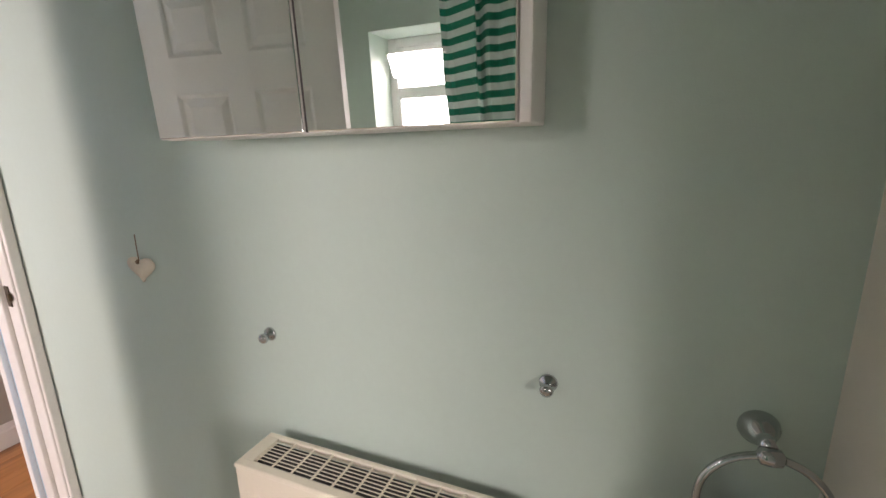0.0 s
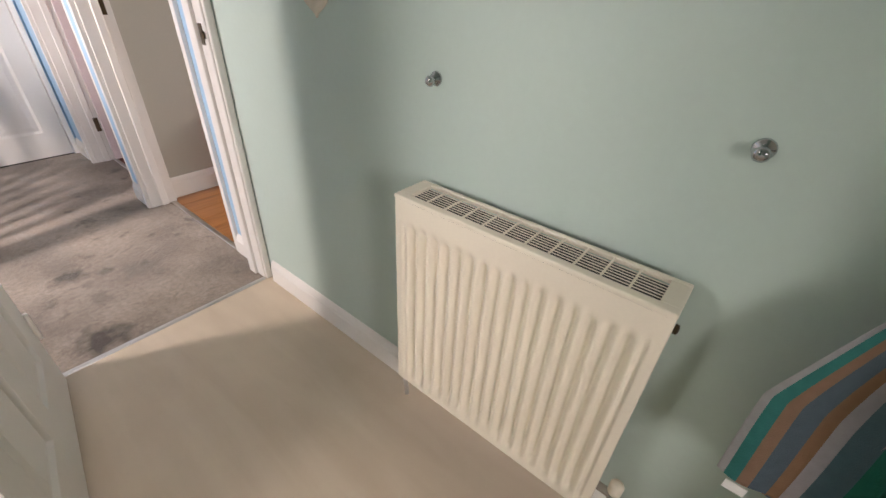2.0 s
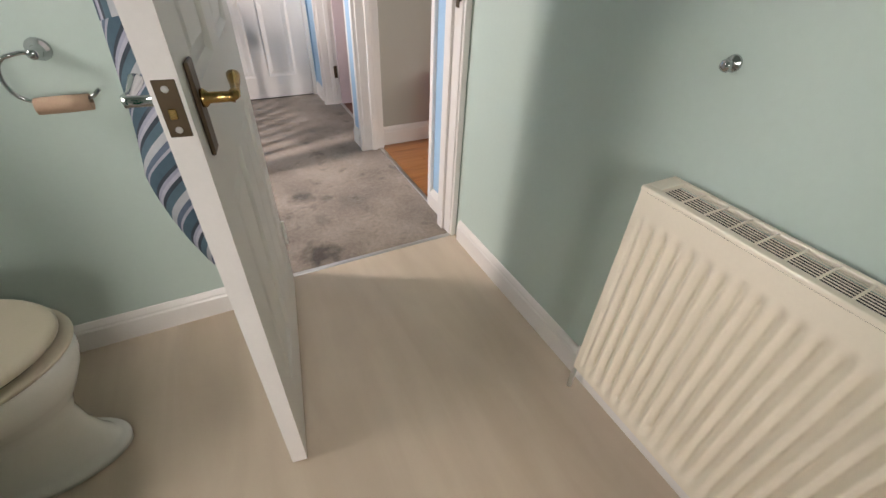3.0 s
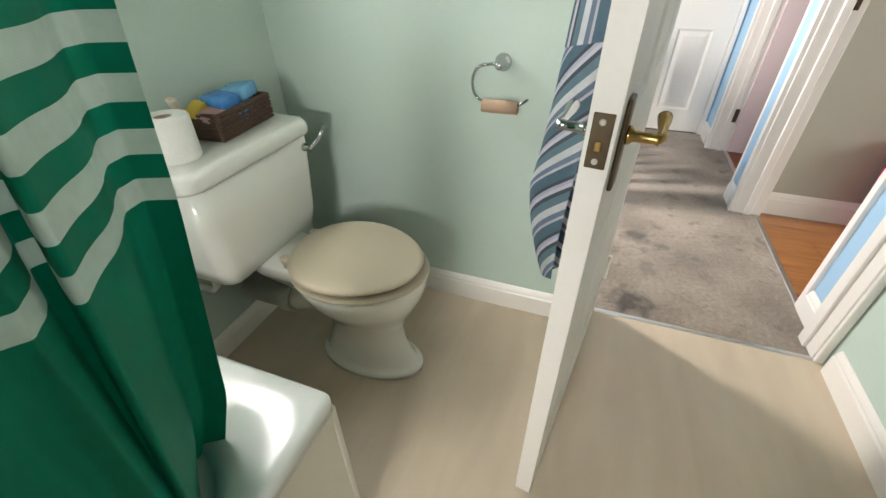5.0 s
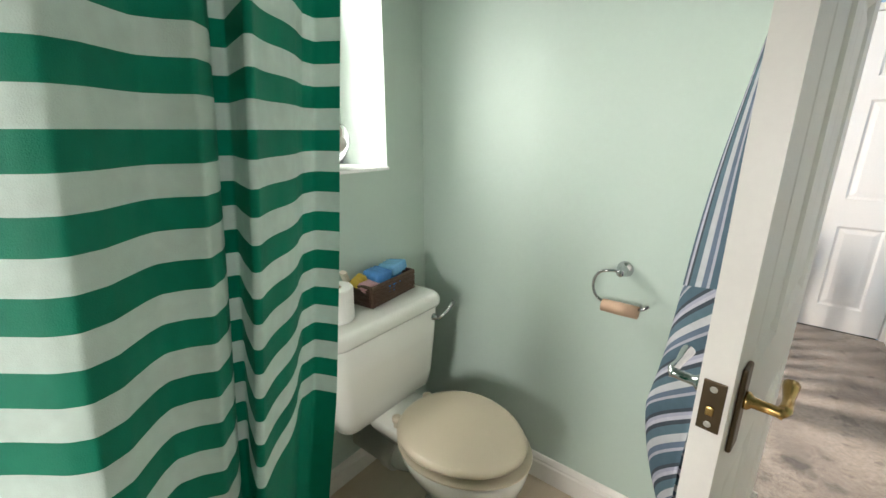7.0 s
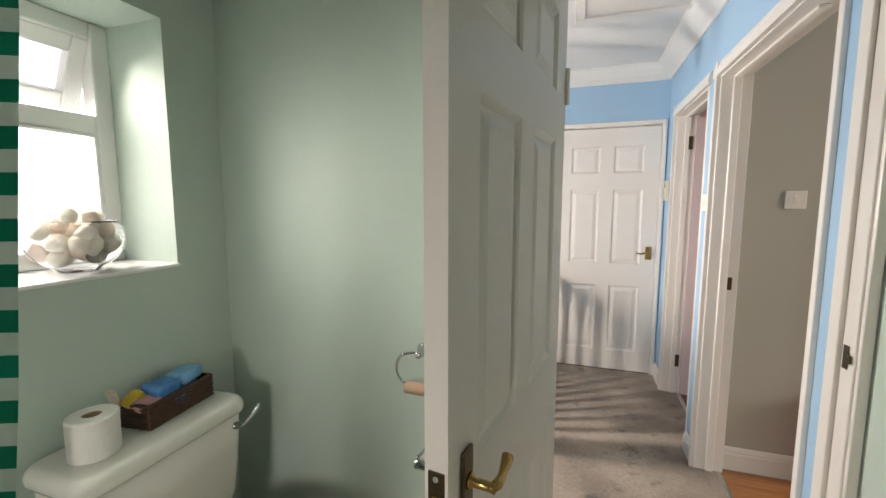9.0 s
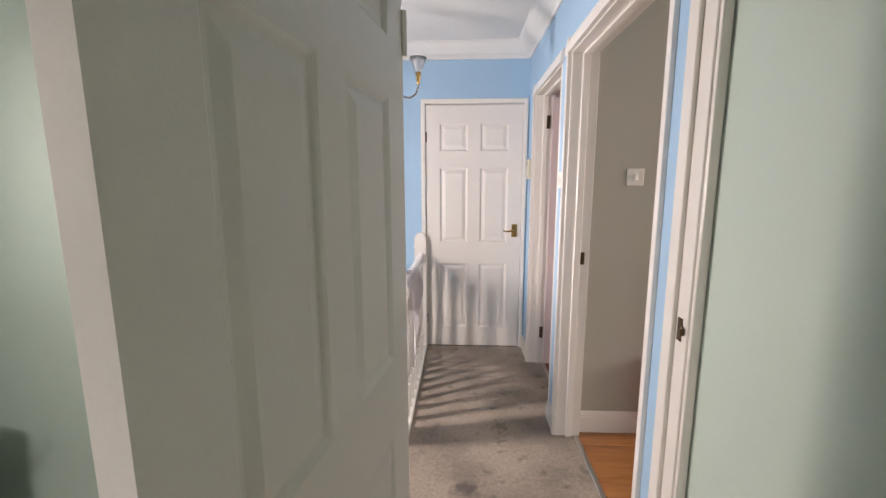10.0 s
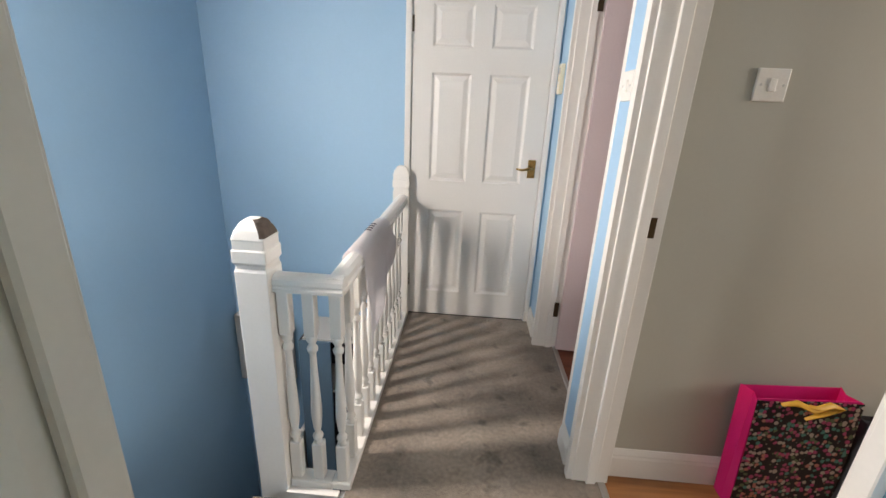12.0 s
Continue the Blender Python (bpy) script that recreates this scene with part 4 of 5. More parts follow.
def towel_ring():
    d = thing("towel_ring", pose(0, -1.825, 0.994), "chrome towel ring on the green wall", "towel ring")
    part("flange", lathe([(0.0245, 0), (0.0255, 0.003), (0.024, 0.010), (0.018, 0.018), (0.016, 0.024), (0.011, 0.030), (0.009, 0.036), (0.009, 0.050)], pose(0, 0, 0, 0, -90, 0), 32), CHROME, d, smooth=True)
    part("collar", lathe([(0.004, -0.016), (0.011, -0.011), (0.0125, 0.0), (0.011, 0.011), (0.004, 0.016)], pose(-0.055, 0, -0.008, 90, 0, 0), 20), CHROME, d, smooth=True)
    R = 0.074
    part("ring", tube([(-0.055 - 0.012 * (1 - math.cos(a)) * 0.5, R * math.sin(a) + 0.002 * (1 - math.cos(a)), -0.008 - R + R * math.cos(a)) for a in (2 * math.pi * i / 56 for i in range(56))], 0.0052, 10, closed=True), CHROME, d, "polished chrome ring", smooth=True)


towel_ring()


def hand_towel():
    """A terry towel folded over the ring and hanging in two uneven tails."""
    d = thing("hand_towel", pose(-0.062, -1.825, 0.0), "striped teal, brown and white hand towel hung through the ring", "towel")

    def tail(top, foot, z_top, z_foot, out_top, out_foot, amp, phase, u0, u1):
        def f(u, v):
            k = min(1.0, v / 0.55) ** 0.75
            a, b = top[0] + (foot[0] - top[0]) * k, top[1] + (foot[1] - top[1]) * k
            y = a + (b - a) * u
            arch = 0.016 * math.sin(math.pi * u) * (1 - v)
            z = z_top + (z_foot - z_top) * v + arch - 0.03 * u * v * v + 0.012 * math.sin(5 * u + phase) * v
            x = out_top + (out_foot - out_top) * v - amp * math.sin(2.3 * math.pi * u + phase) * (0.25 + 0.75 * v) - 0.006 * math.sin(7 * v + 3 * u)
            if v < 0.08:
                q = 1 - v / 0.08
                x += 0.020 * q * q
                z -= 0.006 * q * q
            return (x, y, z)
        bm = sheet(f, 60, 50, 0.006)
        layer = bm.loops.layers.uv["UVMap"]
        for fc in bm.faces:
            for lp in fc.loops:
                q = lp[layer].uv
                lp[layer].uv = (u0 + (u1 - u0) * q[0], q[1])
        return bm
    part("front_tail", tail((0.078, 0.008), (0.150, -0.005), 0.885, 0.535, -0.012, -0.055, 0.014, 0.3, 0.0, 0.64), HANDTOWEL, d, smooth=True)
    part("side_tail", tail((0.012, -0.052), (0.020, -0.062), 0.862, 0.455, -0.016, -0.045, 0.011, 1.4, 0.64, 1.0), HANDTOWEL, d, smooth=True)
    part("back_tail", tail((0.060, -0.045), (0.085, -0.050), 0.868, 0.48, 0.008, -0.006, 0.010, 2.6, 0.0, 1.0), HANDTOWEL, d, smooth=True)
    part("care_label", box((-0.080, 0.105, 0.522), (-0.0785, 0.135, 0.542), 0.0004), PAPER, d, "small white care label")


hand_towel()


def toilet():
    d = thing("toilet", pose(-2.0, -0.505, 0), "cream close-coupled toilet with a closed beige seat", "toilet")
    secs = [(0.0, 0.505, 0.190, 0.104), (0.020, 0.505, 0.191, 0.105), (0.026, 0.505, 0.187, 0.101), (0.029, 0.504, 0.176, 0.092), (0.040, 0.502, 0.168, 0.087), (0.07, 0.500, 0.155, 0.081), (0.12, 0.500, 0.138, 0.076), (0.19, 0.506, 0.128, 0.078), (0.24, 0.512, 0.142, 0.100),
            (0.29, 0.515, 0.170, 0.135), (0.34, 0.512, 0.196, 0.163), (0.37, 0.510, 0.205, 0.172), (0.395, 0.508, 0.207, 0.174), (0.402, 0.508, 0.202, 0.169)]
    part("pan", loft([egg(x, hx, hy, z, taper=0.06) for z, x, hx, hy in secs]), CERAMIC, d, "glazed cream ceramic pan", smooth=True)
    part("pan_shelf", loft([rrect(0.27, 0, 0.085, 0.06, 0.30, 0.03), rrect(0.26, 0, 0.10, 0.085, 0.35, 0.03), rrect(0.255, 0, 0.105, 0.10, 0.392, 0.03), rrect(0.255, 0, 0.10, 0.095, 0.402, 0.03)]), CERAMIC, d, smooth=True)
    part("trap", tube([(0.46, 0, 0.24), (0.38, 0, 0.265), (0.31, 0, 0.24), (0.25, 0, 0.205), (0.20, 0, 0.195)], [0.07, 0.066, 0.058, 0.052, 0.05], 20), CERAMIC, d, "curved ceramic outlet", smooth=True)
    part("outlet_collar", lathe([(0.058, 0), (0.062, 0.006), (0.062, 0.045), (0.056, 0.05), (0.056, 0.20)], pose(0.235, 0, 0.20, 0, -90, 0), 24), PIPEM, d, "grey plastic outlet pipe", smooth=True)
    part("seat", loft([egg(0.512, 0.196, 0.167, 0.4065, taper=0.10), egg(0.512, 0.211, 0.182, 0.409, taper=0.10), egg(0.512, 0.213, 0.184, 0.4135, taper=0.10), egg(0.512, 0.211, 0.182, 0.418, taper=0.10), egg(0.512, 0.196, 0.167, 0.421, taper=0.10)]), SEATM, d, "beige plastic seat ring", smooth=True)
    # two near-black fillers paint the shade below lid and seat; no real parts
    part("lid_gap_shade", loft([egg(0.500, 0.190, 0.163, 0.4205, taper=0.10), egg(0.500, 0.190, 0.163, 0.4335, taper=0.10)]), SHADEFILL, d, "dark filler painting the shade under the lid")
    part("seat_gap_shade", loft([egg(0.509, 0.204, 0.173, 0.4015, taper=0.08), egg(0.509, 0.204, 0.173, 0.4085, taper=0.08)]), SHADEFILL, d, "dark filler painting the shade under the seat")
    part("lid", loft([egg(0.502, 0.190, 0.163, 0.433, taper=0.10), egg(0.502, 0.204, 0.177, 0.4345, taper=0.10), egg(0.502, 0.206, 0.179, 0.4405, taper=0.10), egg(0.502, 0.202, 0.175, 0.447, taper=0.10), egg(0.502, 0.188, 0.161, 0.4505, taper=0.10), egg(0.502, 0.10, 0.08, 0.452, taper=0.10)]), SEATM, d, "closed beige lid", smooth=True)
    for y in (-0.075, 0.075):
        part("seat_hinge", lathe([(0.012, 0), (0.012, 0.02), (0.016, 0.022), (0.016, 0.036), (0.008, 0.04)], pose(0.298, y, 0.40), 14), SEATM, d, smooth=True)
    y0 = -0.008
    part("cistern", loft([rrect(0.125, y0, 0.088, 0.190, 0.395, 0.04), rrect(0.125, y0, 0.098, 0.205, 0.405, 0.045), rrect(0.125, y0, 0.104, 0.218, 0.46, 0.045), rrect(0.125, y0, 0.110, 0.230, 0.60, 0.045), rrect(0.125, y0, 0.113, 0.236, 0.715, 0.045)]), CERAMIC, d, "glazed cream cistern", smooth=True)
    part("cistern_lid", loft([rrect(0.124, y0, 0.113, 0.236, 0.712, 0.045), rrect(0.124, y0, 0.122, 0.248, 0.714, 0.05), rrect(0.124, y0, 0.124, 0.250, 0.722, 0.05), rrect(0.124, y0, 0.124, 0.250, 0.738, 0.05), rrect(0.124, y0, 0.120, 0.246, 0.750, 0.05), rrect(0.124, y0, 0.112, 0.238, 0.7575, 0.045), rrect(0.124, y0, 0.10, 0.225, 0.760, 0.04)]), CERAMIC, d, "cream ceramic cistern lid", smooth=True)
    lv = part("flush_lever", lathe([(0.013, 0), (0.013, 0.006), (0.008, 0.009), (0.007, 0.02)], pose(0.236, 0.185, 0.675, 0, 90, 0), 18), CHROME, d, "chrome flush lever", smooth=True)
    part("lever_arm", tube([(0.258, 0.183, 0.674), (0.268, 0.195, 0.682), (0.28, 0.215, 0.70), (0.29, 0.24, 0.732)], [0.007, 0.006, 0.006, 0.008], 10), CHROME, lv, smooth=True)
    # near-black disc paints the shade of an open screw hole
    part("bolt_cap", lathe([(0.007, 0), (0.006, 0.003), (0.002, 0.004)], pose(0.50, -0.083, 0.035, 70, 0, 0), 12), SHADEFILL, d, "dark cap painting the shade in a screw hole")
    part("bolt_cap", lathe([(0.008, 0), (0.007, 0.004), (0.002, 0.006)], pose(0.62, -0.060, 0.02, 60, 0, 40), 12), CHROME, d, "chrome screw cap")
    part("overflow_pipe", tube([(0.09, -0.17, 0.40), (0.09, -0.17, 0.34), (0.075, -0.175, 0.325), (0.0, -0.18, 0.325)], 0.011, 12), PLASTIC, d, "white plastic water pipe", smooth=True)
    part("fill_pipe", tube([(0.12, 0.17, 0.40), (0.12, 0.175, 0.25), (0.02, 0.18, 0.2)], 0.0075, 10), CHROME, d, smooth=True)


toilet()


def toilet_roll():
    d = thing("toilet_roll", pose(-1.875, -0.655, 0.760), "full white toilet roll standing on the cistern", "toilet roll")
    bm = lathe([(0.020, 0.001), (0.053, 0.0), (0.055, 0.004), (0.0555, 0.10), (0.053, 0.105), (0.021, 0.105), (0.020, 0.10), (0.020, 0.001)], n=40, cap=False)
    part("tissue", bm, PAPER, d, smooth=False)
    part("core", lathe([(0.0198, 0.002), (0.0198, 0.103), (0.0185, 0.103), (0.0185, 0.002)], n=28, cap=False), CARD, d, "brown cardboard core", smooth=True)
    part("loose_sheet", sheet(lambda u, v: (0.0562 * math.cos(-1.9 + u * 0.5) + 0.004 * u * v, 0.0562 * math.sin(-1.9 + u * 0.5), 0.003 + 0.098 * v), 8, 4, 0.0008), PAPER, d)


toilet_roll()


def storage_basket():
    d = thing("storage_basket", pose(-1.905, -0.43, 0.760, 0, 0, 6), "dark brown woven basket of wrapped toiletries on the cistern", "basket")
    w, l, h = 0.055, 0.115, 0.075
    part("base", box((-w, -l, 0), (w, l, 0.006), 0.002), WICKER, d)
    for nm, lo, hi in (("side_panel", (w - 0.007, -l, 0), (w, l, h)), ("side_panel", (-w, -l, 0), (-w + 0.007, l, h)), ("end_panel", (-w + 0.007, -l, 0.0), (w - 0.007, -l + 0.007, h)), ("end_panel", (-w + 0.007, l - 0.007, 0.0), (w - 0.007, l, h))):
        pn = part(nm, box(lo, hi, 0.002), WICKER, d)
        along = 1 if nm == "side_panel" else 0
        for k in range(7):
            z = 0.006 + (h - 0.012) * k / 6
            if along == 1:
                x = hi[0] if hi[0] > 0 else lo[0]
                pts = [(x, lo[1] + (hi[1] - lo[1]) * i / 16, z + 0.0012 * (1 if (i + k) % 2 else -1)) for i in range(17)]
            else:
                y = lo[1] if lo[1] < 0 else hi[1]
                pts = [(lo[0] + (hi[0] - lo[0]) * i / 8, y, z + 0.0012 * (1 if (i + k) % 2 else -1)) for i in range(9)]
            part("strand", tube(pts, 0.0042, 6), WICKER, pn)


storage_basket()


def soft_pack(name, m, size, material, label, category="packet"):
    """A plumped plastic packet with crimped ends."""
    d = thing(name, m, label, category)
    a, b, c = size
    secs = []
    for i in range(13):
        t = -1 + 2 * i / 12
        k = max(0.2, (1 - abs(t) ** 8)) ** 0.5
        wob = 1 + 0.06 * math.sin(i * 2.3)
        secs.append([(x, t * b, z) for x, _, z in [(p[0], 0, p[1]) for p in rrect(0, 0, a * (0.55 + 0.45 * k) * wob, c * k * wob, 0, min(a, c) * 0.35 * k, 4)]])
    part("wrapper", loft(secs), material, d, smooth=True)
    part("end_crimp", box((-a * 0.5, b * 0.97, -0.003), (a * 0.5, b * 1.08, 0.003), 0.001), material, d)


soft_pack("sanitary_packet", pose(-1.900, -0.455, 0.842, 0, 6, 6), (0.036, 0.042, 0.020), BLUEPACK, "dark blue plastic packet in the basket")
soft_pack("tissue_packet", pose(-1.912, -0.372, 0.848, 4, -6, 12), (0.038, 0.048, 0.019), LIGHTBLUE, "pale blue plastic packet on top of the basket")
soft_pack("blue_sachet", pose(-1.895, -0.40, 0.806, 0, 5, 10), (0.04, 0.07, 0.018), BLUEPACK, "blue wrapped packet down in the basket")
soft_pack("pink_packet", pose(-1.892, -0.512, 0.824, 0, 10, 0), (0.032, 0.035, 0.014), PINKPACK, "pink wrapped packet in the basket")
soft_pack("yellow_sachet", pose(-1.915, -0.528, 0.838, 30, 10, 0), (0.018, 0.026, 0.013), YELLOW, "small yellow sachet in the basket")


def brush():
    d = thing("cleaning_brush", pose(-1.945, -0.535, 0.775, 20, 4, 0), "pale handled brush leaning out of the basket", "brush")
    part("handle", loft([rrect(0, 0, 0.008, 0.006, z, 0.004, 3) for z in (-0.005, 0.06)] + [rrect(0, 0, 0.014, 0.008, 0.075, 0.005, 3), rrect(0, 0, 0.014, 0.008, 0.108, 0.005, 3)]), HEARTM, d, smooth=False)


brush()
soft_pack("crumpled_tissue", pose(-1.955, -0.298, 0.778, 10, 20, 40), (0.018, 0.022, 0.016), PAPER, "crumpled white tissue on the cistern", "tissue")


def roll_holder():
    d = thing("toilet_roll_holder", pose(-1.188, -0.09, 0.918), "chrome wall holder carrying an empty cardboard tube", "roll holder")
    part("flange", lathe([(0.024, 0), (0.025, 0.003), (0.022, 0.009), (0.015, 0.015), (0.012, 0.022), (0.012, 0.055), (0.008, 0.06)], pose(0, 0, 0, 90, 0, 0), 28), CHROME, d, smooth=True)
    pts = [(0.0, -0.05, 0.002), (-0.02, -0.05, 0.004), (-0.042, -0.052, 0.0)]
    pts += [(-0.042 - 0.033 * math.sin(a), -0.055, -0.048 + 0.048 * math.cos(a)) for a in (math.pi * i / 10 for i in range(1, 10))]
    pts += [(-0.03, -0.06, -0.1), (0.0, -0.06, -0.1), (0.055, -0.06, -0.1), (0.075, -0.062, -0.094), (0.09, -0.064, -0.08)]
    part("arm", tube(pts, 0.0045, 10), CHROME, d, "bent chrome rod", smooth=True)
    part("cardboard_tube", lathe([(0.0205, -0.052), (0.0215, 0.0), (0.0205, 0.052), (0.0192, 0.052), (0.0192, -0.052), (0.0205, -0.052)], pose(0.012, -0.06, -0.108, 0, 90, 0) @ Matrix.Diagonal((0.9, 1.04, 1, 1)), 28, cap=False), CARD, d, "empty brown cardboard tube", smooth=True)


roll_holder()


def bath():
    x0, x1, y0, y1, zt = -1.995, -1.255, -2.70, -0.985, 0.53
    cx, cy, hx, hy = (x0 + x1) / 2, (y0 + y1) / 2, (x1 - x0) / 2, (y1 - y0) / 2
    d = thing("bathtub", pose(cx, cy, 0), "white acrylic bath with ivory side panels", "bathtub")
    secs = [rrect(0, 0, hx - 0.012, hy - 0.012, zt - 0.04, 0.02), rrect(0, 0, hx, hy, zt - 0.038, 0.025), rrect(0, 0, hx, hy, zt - 0.010, 0.025), rrect(0, 0, hx - 0.006, hy - 0.006, zt - 0.002, 0.025), rrect(0, 0, hx - 0.015, hy - 0.015, zt, 0.03),
            rrect(0, -0.02, hx - 0.052, hy - 0.11, zt - 0.002, 0.10), rrect(0, -0.02, hx - 0.066, hy - 0.13, zt - 0.02, 0.12), rrect(0, -0.02, hx - 0.085, hy - 0.16, zt - 0.15, 0.13), rrect(0, -0.02, hx - 0.12, hy - 0.22, 0.17, 0.14), rrect(0, -0.02, hx - 0.18, hy - 0.30, 0.135, 0.12)]
    part("tub", loft(secs), BATHM, d, smooth=True)
    part("side_panel", box((hx - 0.014, -hy + 0.01, 0.0), (hx - 0.006, hy - 0.014, zt - 0.036), 0.003), PANELM, d, "ivory bath panel")
    part("end_panel", box((-hx + 0.004, hy - 0.014, 0.0), (hx - 0.006, hy - 0.006, zt - 0.036), 0.003), PANELM, d, "ivory end panel")
    part("corner_trim", box((hx - 0.018, hy - 0.018, 0.0), (hx - 0.003, hy - 0.003, zt - 0.034), 0.004), PANELM, d)


bath()


def shower_curtain():
    d = thing("shower_curtain", pose(-1.335, -1.015, 0), "emerald green and white striped shower curtain hanging into the bath", "shower curtain")
    # plan of the gathered cloth from its free edge to the far hem: out from the rail, along the bath
    kx = (-0.010, -0.046, -0.040, -0.006, 0.028, 0.066, 0.060, -0.030, -0.034, 0.034, 0.054, 0.072, 0.054, 0.046, 0.054, 0.082, 0.088, 0.078, 0.058, 0.030)
    ky = (0.0, -0.018, -0.045, -0.078, -0.125, -0.172, -0.178, -0.150, -0.165, -0.194, -0.206, -0.226, -0.246, -0.264, -0.278, -0.308, -0.330, -0.346, -0.364, -0.388)
    ks = np.concatenate(([0.0], np.cumsum(np.hypot(np.diff(kx), np.diff(ky)))))
    span = float(ks[-1])
    fine = np.linspace(0, span, 661)
    win = np.hanning(17) / np.hanning(17).sum()
    gx = np.convolve(np.pad(np.interp(fine, ks, kx), 8, mode="edge"), win, mode="valid")
    gy = np.convolve(np.pad(np.interp(fine, ks, ky), 8, mode="edge"), win, mode="valid")

    def f(u, v):
        s = u * span
        z = 0.40 + 1.66 * v
        low = float(np.interp(z, (0.4, 0.94, 1.3, 1.6, 2.06), (1.06, 1.0, 1.0, 0.9, 0.65)))
        ss = min(span, max(0.0, s + 0.006 * math.sin(2.2 * z + 6 * s) * min(1.0, s * 5)))
        x = float(np.interp(ss, fine, gx)) * low + (0.003 * math.sin(31 * s + 3 * z) + 0.0015 * math.sin(67 * s - 2 * z)) * low
        lag = float(np.interp(z, (0.5, 0.66, 0.94, 1.17, 1.62, 2.06), (-0.11, -0.086, -0.036, -0.010, 0.030, 0.040)))
        y = float(np.interp(ss, fine, gy)) * float(np.interp(z, (0.94, 1.6), (1.0, 0.84))) + lag * max(0.0, 1 - s / 0.62)
        if z < 0.64:
            x -= 0.07 * (0.64 - z) / 0.24
        return (x, y, z)
    part("cloth", sheet(f, 330, 60), CURTAINM, d, smooth=True)
    part("hem", sheet(lambda u, v: tuple(Vector(f(u, v * 0.014)) + Vector((0.0015, 0, 0))), 330, 2), CURTAINM, d, smooth=True)


shower_curtain()
rail = thing("curtain_rail", pose(-1.335, -0.95, 2.08), "white curtain rail over the bath", "curtain rail")
part("rod", tube([(0, -1.80, 0), (0, -0.15, 0), (-0.03, -0.03, 0), (-0.15, 0, 0), (-0.665, 0, 0)], 0.011, 12), PVC, rail, smooth=True)
part("flange", lathe([(0.028, 0), (0.028, 0.008), (0.014, 0.014)], pose(-0.664, 0, 0, 0, 90, 0), 18), PVC, rail)
part("flange", lathe([(0.028, 0), (0.028, 0.008), (0.014, 0.014)], pose(0, -1.799, 0, -90, 0, 0), 18), PVC, rail)


def bath_towel():
    """A towel slung on the door hook, falling in loose folds."""
    d = thing("bath_towel", door_b.matrix_world @ pose(0.42, 0, 1.70), "blue, grey and white striped bath towel on the door hook", "towel")

    def f(u, v):
        s = u - 0.5
        z = 0.015 - 1.22 * v + 0.10 * s * v + 0.03 * math.sin(6 * u) * v
        w = 0.05 + 0.26 * v ** 0.9
        x = s * w * 1.1 - 0.06 * v
        bulge = (0.016 + 0.165 * v ** 1.45) * (1 - 0.72 * max(0.0, (v - 0.80) / 0.20) ** 1.2)
        y = -0.034 - bulge * (0.75 + 0.55 * math.sin(u * 2.6 * math.pi + 0.5)) * (1 - 0.9 * (2 * abs(s)) ** 3) - 0.01 * math.sin(9 * v + 5 * u)
        return (x, y, z)
    bm = sheet(f, 70, 70, 0.005)
    layer = bm.loops.layers.uv["UVMap"]
    # the upper fold hangs along its stripes, the lower fold across them
    for fc in bm.faces:
        upper = sum(lp[layer].uv[1] for lp in fc.loops) / len(fc.loops) < 0.57
        for lp in fc.loops:
            q = lp[layer].uv
            lp[layer].uv = (q[0] * 1.25 + 0.12 * q[1], q[1]) if upper else (q[0] * 0.75 + q[1] * 1.7, q[1])
    part("cloth", bm, BATHTOWEL, d, smooth=True)
    part("hanging_loop", tube([(0.0, -0.03, 0.01), (0.003, -0.048, 0.03), (-0.002, -0.05, 0.012)], 0.002, 6), KNIT, d)


bath_towel()


def shell_bowl():
    cx, cy, z = -2.115, -0.515, 1.198
    d = thing("glass_bowl", pose(cx, cy, z), "round clear glass bowl on the window sill", "bowl")
    R = 0.094
    outer = [(0.045, 0.0)] + [(1.26 * R * math.sin(a), 1.04 * (R - R * math.cos(a) * 0.96 - 0.003)) for a in (radians(x) for x in range(26, 128, 6))]
    inner = [(max(0.001, r - 0.003), h + 0.0035) for r, h in outer][::-1]
    part("glass", lathe(outer + inner, n=40), GLASS, d, smooth=True)
    rnd = random.Random(5)
    k = 0
    for i in range(44):
        a, r, h = rnd.random() * 6.28, 0.084 * math.sqrt(rnd.random()), 0.04 + 0.125 * rnd.random()
        if (r > 0.06 and h > 0.125) or (h < 0.05 and r > 0.05):
            r *= 0.6
        dark = h < 0.055 and i % 3 == 0
        s = thing("sea_shell", pose(cx + r * math.cos(a), cy + r * math.sin(a), z + h, rnd.random() * 360, rnd.random() * 360, 0), "dark brown sea shell in the glass bowl" if dark else "pale cream sea shell in the glass bowl", "shell", "shells in the glass bowl")
        b = 0.026 + 0.012 * rnd.random()
        secs = []
        for j in range(9):
            t = j / 8
            q = b * (math.sin(math.pi * min(1, t * 0.96 + 0.02)) ** 0.7) * (1 - 0.35 * t)
            secs.append([(q * (1 + 0.07 * math.cos(7 * w)) * math.cos(w), q * 0.85 * (1 + 0.07 * math.cos(7 * w)) * math.sin(w), b * 1.7 * (t - 0.5)) for w in (2 * math.pi * m / 18 for m in range(18))])
        part("shell", loft(secs), SHELLD if dark else (SPONGEP if i % 5 == 1 else SPONGE), s, smooth=True)


shell_bowl()


